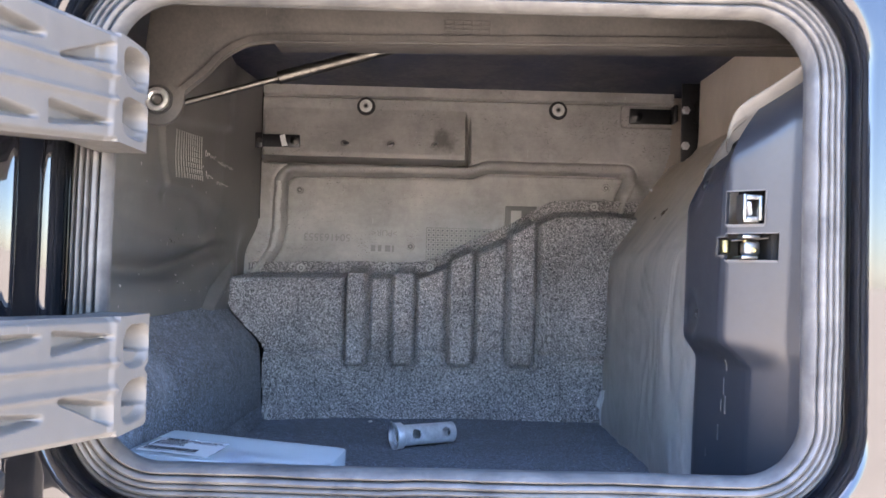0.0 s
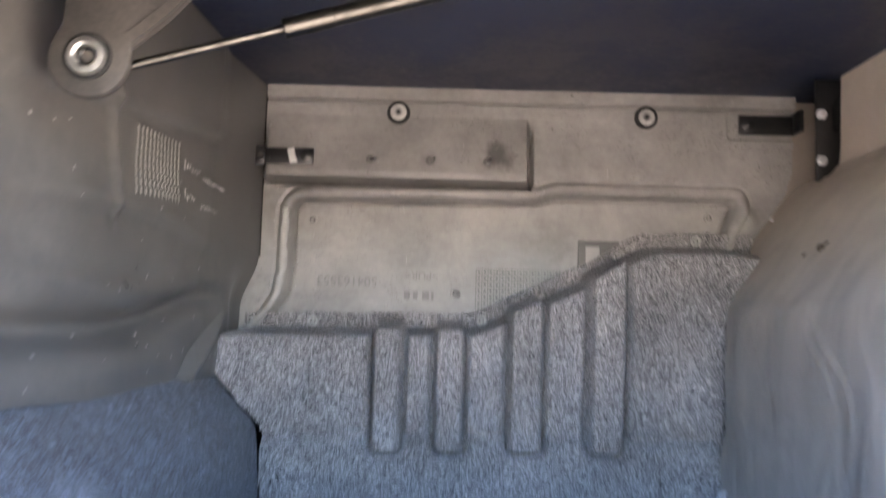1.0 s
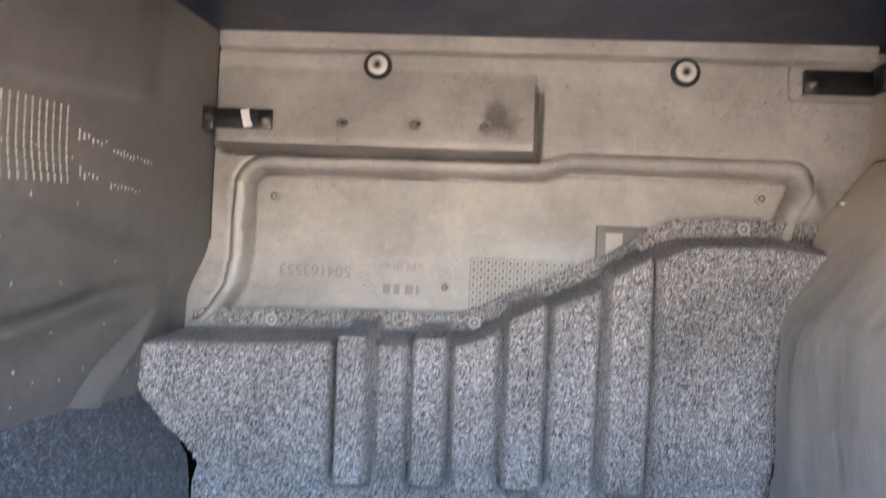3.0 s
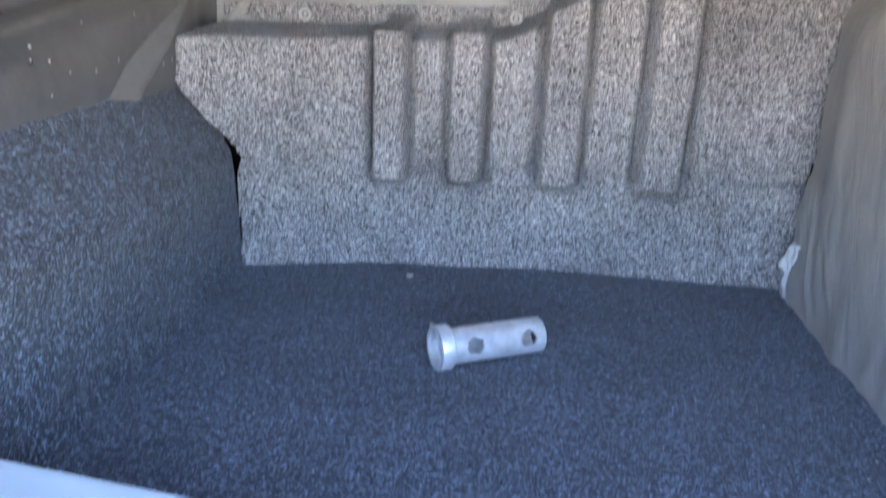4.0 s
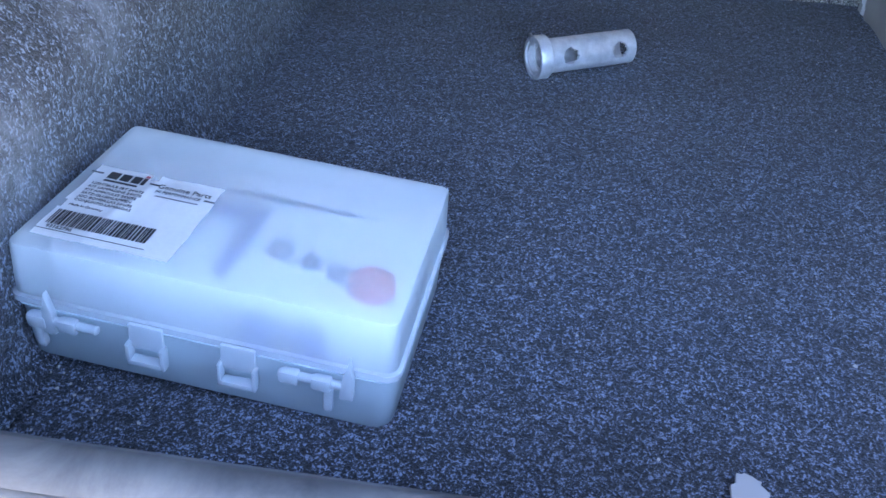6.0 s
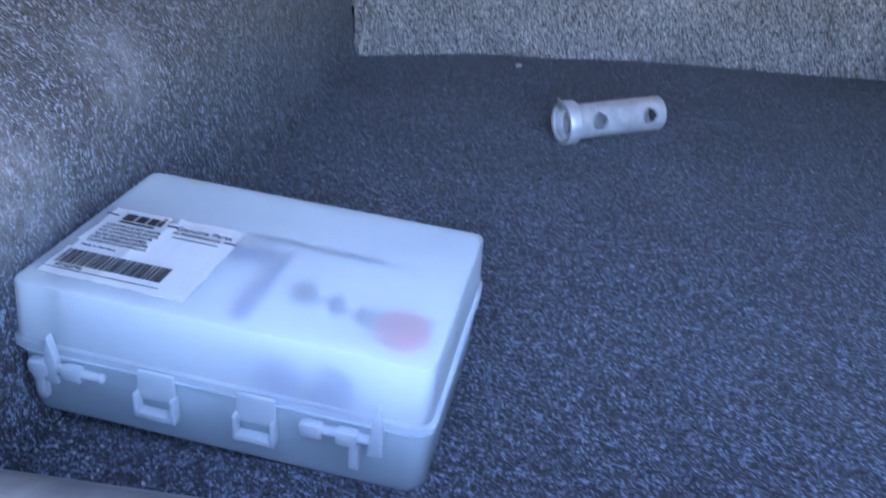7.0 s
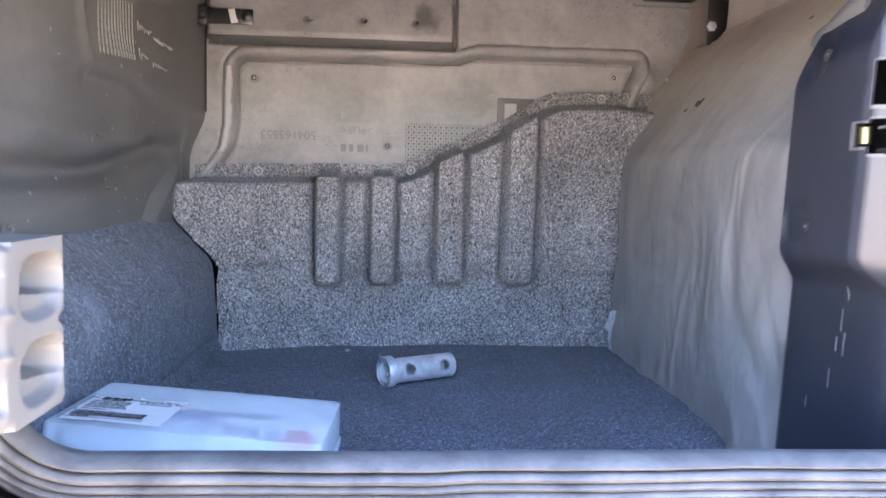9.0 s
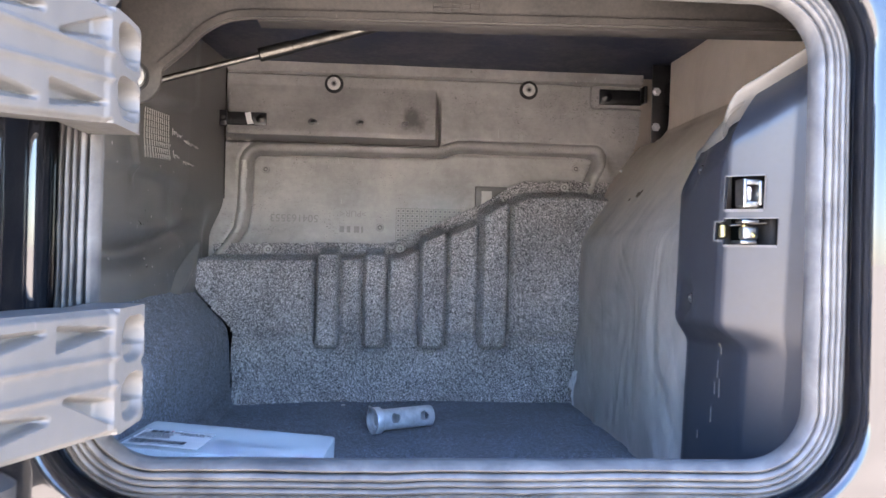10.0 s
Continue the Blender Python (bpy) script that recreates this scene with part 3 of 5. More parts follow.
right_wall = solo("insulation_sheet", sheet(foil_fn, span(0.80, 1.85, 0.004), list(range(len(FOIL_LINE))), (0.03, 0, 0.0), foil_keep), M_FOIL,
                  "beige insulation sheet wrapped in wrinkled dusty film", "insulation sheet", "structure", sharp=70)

# added near-black backing: closes the cavity and colours the gaps as shade
solo("backing", bm_box(-0.60, 0.62, 1.872, 1.88, 1.15, 1.95), M_DARK, "near-black backing added behind the locker linings, shade in its colour", "backing", "structure")
solo("backing", bm_box(0.56, 0.57, 0.84, 1.87, 1.15, 1.95), M_DARK, "near-black backing added behind the locker linings, shade in its colour", "backing", "structure")
solo("backing", bm_box(-0.57, -0.56, 0.84, 1.87, 1.15, 1.95), M_DARK, "near-black backing added behind the locker linings, shade in its colour", "backing", "structure")
solo("backing", bm_box(-0.60, 0.62, 0.84, 1.88, 1.15, 1.16), M_DARK, "near-black backing added below the locker floor, shade in its colour", "backing", "structure")

# inner face of the cab side round the aperture
solo("inner_frame", ring_sweep([(0.024, 0.7915), (0.30, 0.7915), (0.30, 0.795), (0.024, 0.795)], OPEN, RAD, 10, close=True), M_CEIL,
     "dark inner sheet metal round the locker opening", "frame", "structure")


# ---- carpet liners ----
LINER_TOP = [(-0.46, 1.519), (-0.394, 1.522), (-0.048, 1.530), (-0.030, 1.536), (0.06, 1.578), (0.153, 1.622), (0.222, 1.665), (0.245, 1.674), (0.36, 1.680), (0.40, 1.676), (0.47, 1.680)]
RIBS = ((-0.180, 0.0265), (-0.082, 0.0270), (0.0395, 0.0310), (0.169, 0.0335))
LINER_LEFT = [(1.2, -0.358), (1.30, -0.362), (1.352, -0.364), (1.425, -0.430), (1.445, -0.437), (1.55, -0.438)]
LINER_RIGHT = [(1.2, 0.352), (1.31, 0.356), (1.34, 0.356), (1.42, 0.358), (1.50, 0.363), (1.55, 0.372), (1.60, 0.402), (1.66, 0.44), (1.70, 0.462)]


def rib_shape(x, z):
    """How far the nearest rib's centre line is, in half widths, and the rib's number."""
    best, which = 9.0, -1
    for k, (cx, half) in enumerate(RIBS):
        end = 1.305 + half
        d = (abs((x - cx) / half) ** 3.5 + (max(0.0, end - z) / half) ** 3.5) ** (1 / 3.5)
        if d < best:
            best, which = d, k
    return best, which


def liner_fn(x, z):
    top = along(LINER_TOP, x)
    face = along([(-0.45, 1.650), (-0.40, 1.652), (-0.30, 1.690), (-0.20, 1.715), (0.1, 1.722), (0.5, 1.716)], x)
    d = rib_shape(x, z)[0]
    rib = 1 - ease(0.64, 0.92, d)
    groove = math.exp(-((d - 0.98) / 0.14) ** 2)
    line = z + 0.003 * hash_noise(x, 0, 0, 9)
    skirt = 1 - ease(1.318, 1.334, line)
    # how far below the flange the liner has come forward
    lead = top - 0.024 - z
    reach = along([(-0.45, 0.012), (-0.2, 0.014), (0.05, 0.016), (0.2, 0.018), (0.3, 0.022), (0.5, 0.03)], x)
    lead += 0.012 * rib
    f = ease(0, reach, lead)
    y = 1.831 + (face + 0.02 * ease(1.5, 1.3, z) * ease(-0.3, 0.0, x) - 1.831) * f
    y -= f * (0.016 * rib + 0.008 * skirt * (1 - rib))
    y += f * (0.021 * groove * (1 - 0.3 * skirt) + 0.007 * math.exp(-((line - 1.338) / 0.006) ** 2) * (1 - rib))
    y -= 0.008 * rib * (1 - f) * ease(-0.02, 0.01, lead)
    y += 0.0035 * hash_noise(x, z, 0.5, 11) + 0.0014 * hash_noise(x, z, 7.5, 45)
    if z < 1.24:
        y -= 0.012 * ease(1.235, 1.20, z)
    return (x, y, z)


def liner_keep(x, z):
    edge = 0.0008 * hash_noise(x, z, 0, 60)
    return z < along(LINER_TOP, x) + edge and x > along(LINER_LEFT, z) + edge and x < along(LINER_RIGHT, z) + edge


def liner_zone(x, z):
    d, k = rib_shape(x, z)
    if z > along(LINER_TOP, x) - 0.026:
        return "flange"
    if d < 1.0:
        return f"rib{k}"
    return "skirt" if z < 1.333 else "face"


rear_liner = thing("rear_carpet_liner", "speckled grey felt carpet liner with four moulded ribs", "carpet liner", "", (0, 1.75, FLOOR))
liner_xs, liner_zs = span(-0.44, 0.475, 0.003), span(1.198, 1.702, 0.003)
for zone in ("face", "flange", "skirt", "rib0", "rib1", "rib2", "rib3"):
    bm = sheet(liner_fn, liner_xs, liner_zs, (0, 0.006, 0), lambda x, z: liner_keep(x, z) and liner_zone(x, z) == zone)
    part(zone.rstrip("0123"), bm, M_CARPET, rear_liner, sharp=80)


def side_liner_fn(y, k):
    z, x = k
    wob = 0.004 * hash_noise(y, z, 3.3, 8) + 0.0015 * hash_noise(y, z, 1.3, 40)
    bulge = 0.012 * math.exp(-((y - 1.12) / 0.12) ** 2) * ease(1.2, 1.3, z) * (1 - ease(1.36, 1.42, z))
    return (x + wob - bulge, y, z + 0.010 * ease(1.37, 1.44, z) * (hash_noise(y, 0, 9.0, 5) - 0.6 * ease(1.5, 1.1, y)))


SIDE = smooth_line([(1.198, -0.352), (1.22, -0.361), (1.28, -0.364), (1.335, -0.366), (1.358, -0.374), (1.385, -0.400), (1.415, -0.430), (1.432, -0.447)], 5)
side_pairs = [tuple(v) for v in SIDE]
side_liner = thing("side_carpet_liner", "felt carpet liner along the side wall, shade and skylight in its colour, rubbed pale in places", "carpet liner", "", (-0.36, 1.2, FLOOR))
foot, fold = 6, 19
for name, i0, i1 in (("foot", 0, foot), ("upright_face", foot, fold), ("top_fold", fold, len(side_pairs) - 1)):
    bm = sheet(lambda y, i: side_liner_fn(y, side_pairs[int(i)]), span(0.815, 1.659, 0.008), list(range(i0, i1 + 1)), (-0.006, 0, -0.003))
    part(name, bm, M_SHADED_SIDE_CARPET, side_liner, sharp=70)

# ---- small fixings ----
def bolt_with_washer(at, r=0.0138):
    t = thing("washer_bolt", "pale hex bolt with a washer on a black rubber ring", "bolt", "bolts along the top of the back panel", at)
    b = lathe([(0, 0.0), (r * 1.45, 0.0), (r * 1.5, 0.002), (r * 1.45, 0.0055), (r * 1.0, 0.0055), (0, 0.0055)], 28)
    part("rubber_ring", moved(b, aim(at, (at[0], at[1] - 1, at[2]))), M_RUBBER, t)
    b = lathe([(r * 0.40, 0.0055), (r * 1.02, 0.0055), (r * 1.05, 0.0065), (r * 1.0, 0.008), (r * 0.5, 0.0082), (r * 0.40, 0.007)], 28, True)
    part("washer", moved(b, aim(at, (at[0], at[1] - 1, at[2]))), M_STEEL_PALE, t)
    b = lathe([(0, 0.0082), (r * 0.26, 0.0082), (r * 0.30, 0.0108), (r * 0.40, 0.0108), (r * 0.46, 0.0100), (r * 0.46, 0.006), (0, 0.006)], 6)
    part("bolt_head", moved(b, aim(at, (at[0], at[1] - 1, at[2]))), M_LATCH, t)
    part("socket", moved(lathe([(0, 0.0080), (r * 0.24, 0.0084), (r * 0.20, 0.0088), (0, 0.0086)], 12), aim(at, (at[0], at[1] - 1, at[2]))), M_BLACKMETAL, t)
    return t


M_STEEL_PALE = metal_material("dull_pale_steel", (0.78, 0.77, 0.74), 0.5)
for bx, bz in ((-0.183, 1.879), (0.252, 1.881)):
    bolt_with_washer((bx, 1.833, bz))


def push_pin(at, r=0.0065, mat=None, label="small round plastic push pin in the felt flange", group="push pins in the felt"):
    t = thing("push_pin", label, "push pin", group, at)
    m = aim(at, (at[0], at[1] - 1, at[2]))
    part("rim", moved(lathe([(r * 0.52, 0.0), (r, 0.0), (r, 0.002), (r * 0.88, 0.0036), (r * 0.6, 0.0032), (r * 0.52, 0.002)], 20, True), m), mat or M_PIN, t)
    part("core", moved(lathe([(0, 0.0002), (r * 0.55, 0.0006), (r * 0.55, -0.002), (0, -0.002)], 14), m), M_BLACK, t)
    part("pin_tip", moved(lathe([(0, 0.0026), (r * 0.22, 0.0024), (r * 0.34, 0.0010), (r * 0.34, -0.001), (0, -0.001)], 12), m), mat or M_PIN, t)
    return t


M_PIN = dusty("grey_pin_plastic", (0.50, 0.49, 0.47), (0.60, 0.58, 0.55), (0.4, 0.8), 0.45, scale=60)
for px, pz in ((-0.317, 1.510), (-0.029, 1.518), (0.336, 1.664)):
    push_pin((px, 1.8215, pz), 0.0092)
for px, pz in ((-0.331, 1.688), (0.369, 1.710), (-0.075, 1.565)):
    push_pin((px, 1.8548, pz), 0.0092, M_BACK, "small moulded rivet set in the back panel", "rivets of the back panel")

# three screws left standing in the pocket
for k, sx in enumerate((-0.228, -0.125, -0.026)):
    at = (sx, 1.8085, 1.790)
    t = thing("loose_screw", "bent dark screw end standing out of the plastic pocket", "screw", "screws in the pocket", at)
    # boss darker than its panel, so the shade beside the screw is coloured in
    part("boss", moved(lathe([(0, 0.0), (0.008, 0.0), (0.0075, 0.0025), (0.004, 0.003), (0, 0.003)], 18), aim(at, (sx, 0, at[2]))), M_LEFT, t)
    part("shank", rod((sx, 1.8075, 1.790), (sx + 0.010 - 0.002 * k, 1.796, 1.789 + 0.003 * k), 0.0030, 10, 0.0005), M_LATCH, t)

# strap with a paper sticker at the corner
t = thing("strap_bracket", "flat dark steel strap with a torn pale sticker", "bracket", "", (-0.37, 1.82, 1.79))
part("strap", bm_box(-0.408, -0.325, 1.799, 1.806, 1.777, 1.805, 0.0012), M_BLACKMETAL, t)
part("hinge_lug", bm_box(-0.424, -0.408, 1.796, 1.808, 1.774, 1.808, 0.002), M_BLACKMETAL, t)
part("lug_screw", moved(lathe([(0, 0.005), (0.004, 0.005), (0.006, 0.003), (0.006, 0), (0, 0)], 16), aim((-0.414, 1.797, 1.79), (-0.40, 0, 1.79))), M_CHROME, t)
part("rivet", moved(lathe([(0, 0.003), (0.002, 0.003), (0.0035, 0.002), (0.008, 0.0012), (0.0095, 0), (0, 0)], 20), aim((-0.337, 1.799, 1.791), (-0.337, 0, 1.791))), M_CHROME, t)
part("sticker", prism([(-0.370, 1.803), (-0.358, 1.805), (-0.356, 1.792), (-0.351, 1.780), (-0.364, 1.778), (-0.367, 1.790)], 0.0006, Matrix.Translation((0, 1.7982, 0))), M_PAPER, t, "torn white paper sticker")

t = thing("strap_bracket", "short black steel strap bolted to the panel corner", "bracket", "", (0.45, 1.82, 1.875))
part("strap", bm_box(0.415, 0.512, 1.829, 1.838, 1.856, 1.890, 0.0015), M_BLACKMETAL, t)
part("rivet", moved(lathe([(0, 0.003), (0.002, 0.003), (0.0035, 0.002), (0.010, 0.0012), (0.012, 0), (0, 0)], 20), aim((0.431, 1.829, 1.873), (0.431, 0, 1.873))), M_BLACKMETAL, t)
part("bent_end", bm_box(0.508, 0.516, 1.80, 1.840, 1.857, 1.895, 0.002), M_BLACKMETAL, t)

# tan edge board and black hinge plate in the far corner
solo("corner_board", bm_box(0.447, 0.559, 1.8515, 1.858, 1.655, 1.922, 0.003), M_TAN, "tan board in the corner behind the panel and hinge plate", "board")
t = thing("hinge_plate", "black steel hinge plate with two zinc bolts", "hinge plate", "", (0.505, 1.72, 1.82))
part("plate", prism([(0.501, 1.756), (0.556, 1.762), (0.556, 1.792), (0.543, 1.80), (0.543, 1.835), (0.528, 1.84), (0.528, 1.88), (0.543, 1.90), (0.543, 1.924), (0.501, 1.924)], 0.006, Matrix.Translation((0, 1.722, 0)), 0.001), M_BLACKMETAL, t)
for hz in (1.790, 1.866):
    b = lathe([(0, 0.009), (0.0055, 0.009), (0.007, 0.0075), (0.007, 0.002), (0.0095, 0.002), (0.0095, 0), (0, 0)], 6)
    part("hinge_bolt", moved(b, aim((0.509, 1.722, hz), (0.505, 0, hz))), M_STEEL, t)

# ---- cross beam with its lug, and gas strut ----
lower = smooth_line([(-0.3515, 1.731), (-0.341, 1.740), (-0.322, 1.757), (-0.300, 1.780), (-0.270, 1.797), (-0.235, 1.802)], 6)
out = [(p.x, p.y) for p in lower] + [(0.107, 1.808), (0.52, 1.816), (0.52, 1.915), (-0.392, 1.915), (-0.41, 1.75)]
out += [(-0.386 + 0.034 * math.cos(a), 1.722 + 0.034 * math.sin(a)) for a in [radians(d) for d in range(150, 361, 15)]]
t = thing("cross_beam", "dusty dark steel cross beam with a curved lug", "beam", "", (0, 1.08, 1.85))
part("web", prism(out, 0.010, Matrix.Translation((0, 1.068, 0)), 0.0025), M_BEAM, t)
part("lower_flange", prism([(-0.235, 1.802), (0.107, 1.808), (0.52, 1.816), (0.52, 1.822), (0.107, 1.814), (-0.235, 1.808)], 0.037, Matrix.Translation((0, 1.078, 0)), 0.001), M_BEAM, t)
def ribbon(line, wide, y0, deep):
    """A flat strip of even width along a line of (x, z)."""
    left, right = [], []
    for k, p in enumerate(line):
        d = (line[min(k + 1, len(line) - 1)] - line[max(k - 1, 0)]).normalized()
        left.append((p.x - d.y * wide / 2, p.y + d.x * wide / 2))
        right.append((p.x + d.y * wide / 2, p.y - d.x * wide / 2))
    return prism(left + right[::-1], deep, Matrix.Translation((0, y0, 0)))


edge = smooth_line([(-0.352, 1.737), (-0.340, 1.747), (-0.322, 1.763), (-0.300, 1.786), (-0.270, 1.803), (-0.235, 1.808)], 6) + [Vector((0.107, 1.8145)), Vector((0.50, 1.8225))]
part("rolled_lip", ribbon(edge, 0.0085, 1.0635, 0.005), M_BEAM, t)
b = lathe([(0.0085, -0.002), (0.0155, -0.002), (0.0165, 0.001), (0.0155, 0.006), (0.011, 0.007), (0.0085, 0.005)], 28, True)
part("bush", moved(b, aim((-0.386, 1.068, 1.722), (-0.386, 0, 1.722))), M_STEEL_PALE, t, "pale ring bush")
b = lathe([(0.0165, -0.001), (0.020, -0.001), (0.020, 0.002), (0.0165, 0.002)], 28, True)
part("rubber_ring", moved(b, aim((-0.386, 1.068, 1.722), (-0.386, 0, 1.722))), M_RUBBER, t)
b = lathe([(0, -0.001), (0.004, -0.001), (0.0062, 0.001), (0.0078, 0.0015), (0.0085, 0.0), (0.0085, -0.004), (0, -0.004)], 18)
part("pin", moved(b, aim((-0.386, 1.068, 1.722), (-0.386, 0, 1.722))), M_BLACKMETAL, t)

for j in range(4):
    part("stamped_bar", bm_box(-0.010, 0.052, 1.0668, 1.0685, 1.8195 + 0.006 * j, 1.8212 + 0.006 * j, 0.0003), M_BEAM, t)
for i in range(6):
    part("stamped_bar", bm_box(-0.010 + 0.012 * i, -0.0085 + 0.012 * i, 1.0668, 1.0685, 1.8195, 1.8392, 0.0003), M_BEAM, t)
M_STRUT = metal_material("strut_cylinder", (0.11, 0.105, 0.095), 0.42, (40, 40, 40))
j0, j1 = Vector((-0.372, 1.096, 1.721)), Vector((-0.237, 1.117, 1.767))
d = (j1 - j0).normalized()
t = thing("gas_strut", "steel gas strut between lug and bunk board", "gas strut", "", tuple(j1))
part("rod", rod(j0, j1 + d * 0.01, 0.0042, 18), M_CHROME, t)
part("cylinder", rod(j1, j1 + d * 0.372, 0.0086, 24, 0.0015), M_STRUT, t, "brushed grey cylinder")
part("collar", rod(j1 - d * 0.001, j1 + d * 0.045, 0.0092, 24, 0.001), M_STRUT, t)
part("rod_end", bm_box(-0.384, -0.368, 1.080, 1.104, 1.712, 1.730, 0.003), M_BLACKMETAL, t)


# ---- latch cover beside the opening ----
def cover_profile(z):
    low = 1 - ease(1.405, 1.440, z)
    a = Vector((0.292 + 0.016 * low, 0.998))
    b = Vector((0.301 + 0.030 * low, 0.888 - 0.012 * low))
    c = Vector((0.366, 0.834))
    e = Vector((0.385, 0.800))
    return a, b, c, e


def cover_fn(s, z):
    z = min(z, cover_top(s) + 0.012)
    a, b, c, e = cover_profile(z)
    pts = [a + (a - b) * 0.1 + Vector((0.03, 0.01)), a + Vector((0.006, 0.004)), a + (b - a) * 0.06, a.lerp(b, 0.5), a.lerp(b, 0.96), b.lerp(c, 0.05), b.lerp(c, 0.5), b.lerp(c, 0.84), b.lerp(c, 0.84) * 0.25 + c * 0.50 + e * 0.25, e, e + Vector((0.02, -0.006))]
    n = len(pts) - 1
    k = min(n - 1, int(s * n))
    p = pts[k].lerp(pts[k + 1], s * n - k)
    # rounded upper end: the sloping top falls back from the face
    top = cover_top(s)
    over = max(0.0, (z - top + 0.050) / 0.062)
    px, py = p.x + 0.036 * over ** 1.4, p.y + 0.018 * over ** 1.4 - 0.09 * (z - 1.50)
    # two pressed dimples with screws near the far edge
    for dz in (1.612, 1.462):
        r = math.hypot((s - 0.235) / 0.060, (z - dz) / 0.032)
        px += 0.005 * (1 - ease(0.5, 1.0, r))
    return (px + 0.0002 * hash_noise(s, z, 0, 14), py, z)


def cover_top(s):
    return along([(0.0, 1.622), (0.2, 1.638), (0.4, 1.662), (0.6, 1.700), (0.8, 1.734), (1.0, 1.757)], s)


H1 = (0.470, 0.605, 1.563, 1.598)
H2 = (0.385, 0.660, 1.5245, 1.5525)


def cover_keep(s, z):
    if H1[0] < s < H1[1] and H1[2] < z < H1[3]:
        return False
    if H2[0] < s < H2[1] and H2[2] < z < H2[3] and not (s < 0.475 and abs(z - 1.5395) > 0.0095):
        return False
    return z < cover_top(s) + 0.0149


ss = sorted(set([round(v, 4) for v in span(0, 1, 0.0125)] + [H1[0], H1[1], H2[0], H2[1], 0.475]))
zz = sorted(set([round(v, 4) for v in span(1.2, 1.772, 0.006)] + [H1[2], H1[3], H2[2], H2[3], 1.5300, 1.5490]))
t = thing("latch_cover", "black moulded plastic cover over the door latch", "latch cover", "", (0.34, 0.9, 1.2))
part("cover", sheet(cover_fn, ss, zz, (0.0035, 0.002, 0), cover_keep), M_COVER, t, sharp=50)
# near-black slab whose colour stands for the shade inside the latch openings
part("shade_slab", bm_box(0.345, 0.352, 0.86, 0.96, 1.50, 1.63, 0.001), M_DARK, t)
for dz in (1.612, 1.462):
    at = Vector(cover_fn(0.275, dz))
    part("cover_screw", moved(lathe([(0, 0.002), (0.0015, 0.002), (0.002, 0.003), (0.0055, 0.0025), (0.0065, 0.0), (0, 0)], 16), aim(tuple(at), (at.x - 1, at.y - 0.25, at.z))), M_BLACK, t)
rng = random.Random(33)
for k in range(6):
    s0, z0 = rng.uniform(0.2, 0.40), rng.uniform(1.235, 1.42)
    b = sheet(lambda s, z: tuple(Vector(cover_fn(s, z)) + Vector((-0.0005, -0.0004, 0))), [s0, s0 + rng.uniform(0.0015, 0.0035)], [z0, z0 + 0.006, z0 + rng.uniform(0.010, 0.022)], (0.0004, 0.0002, 0))
    part("scratch", b, M_FAINT, t)
# fold of the sheet that bulges over the sloping top of the cover
def sheet_fold(u, v):
    q = Vector(cover_fn(u, cover_top(u) - 0.004))
    a = radians(225 - 205 * v)
    w = 0.004 + 0.022 * ease(0.10, 0.50, u) + 0.0008 * hash_noise(u * 14, v * 2, 2.0)
    return (q.x + 0.012 + w * math.cos(a), q.y + 0.022 - w * 0.8 * math.sin(a), q.z + w * 0.8 * math.sin(a) + 0.014 * v)


M_DRAPE = dusty("dusty_film", (0.12, 0.114, 0.106), (0.18, 0.17, 0.157), (0.3, 0.8), 0.42, grain=300, scale=8, scratches=False)
part("edge_fold", sheet(sheet_fold, span(0.12, 0.97, 0.015), span(0, 1, 0.06), (0.002, 0.002, -0.002)), M_DRAPE, right_wall, "dusty film fold bulging over the latch cover", sharp=70)
# strips round the latch openings, paler than the cover
M_RIM = dusty("pale_bevel_edge", (0.07, 0.07, 0.072), (0.16, 0.158, 0.152), (0.3, 0.8), 0.4, scale=30)
for s0, s1, z0, z1 in ((H1[0] - 0.010, H1[0], H1[2] - 0.003, H1[3] + 0.002), (H1[0], H1[1], H1[2] - 0.003, H1[2]), (H1[0], H1[1], H1[3], H1[3] + 0.0016), (H1[1], H1[1] + 0.005, H1[2], H1[3]),
                       (H2[0] - 0.010, H2[0], 1.528, 1.551), (H2[0], 0.475, 1.549, 1.5512), (H2[0], 0.475, 1.5275, 1.530), (0.475, H2[1], H2[3], H2[3] + 0.0014), (0.475, H2[1], H2[2] - 0.0025, H2[2])):
    b = sheet(lambda s, z: tuple(Vector(cover_fn(s, z)) + Vector((-0.0009, -0.0009, 0))), span(s0, s1, 0.006), span(z0, z1, 0.004), (0.003, 0.003, 0))
    part("hole_edge", b, M_RIM, t, "pale bevel edge of the latch opening")
M_OLIVE = metal_material("olive_passivated_steel", (0.33, 0.285, 0.15), 0.38)
latch = thing("door_latch", "zinc and yellow passivated rotary latch behind the cover", "latch", "", (0.33, 0.87, 1.56))
part("keeper_post", bm_box(0.3105, 0.3145, 0.850, 0.872, 1.566, 1.594, 0.0012), M_LATCH, latch)
part("keeper_post", bm_box(0.3265, 0.3305, 0.848, 0.872, 1.566, 1.592, 0.0012), M_LATCH, latch)
part("keeper_bar", bm_box(0.3125, 0.3300, 0.852, 0.870, 1.588, 1.5935, 0.0015), M_LATCH, latch)
part("keeper_foot", bm_box(0.3125, 0.3300, 0.855, 0.875, 1.564, 1.5705, 0.0015), M_LATCH, latch)
part("keeper_hook", rod((0.3165, 0.854, 1.5845), (0.3225, 0.866, 1.5735), 0.0035, 14, 0.001), M_STEEL, latch)
part("pawl", bm_box(0.316, 0.334, 0.862, 0.876, 1.529, 1.545, 0.004, 3), M_LATCH, latch)
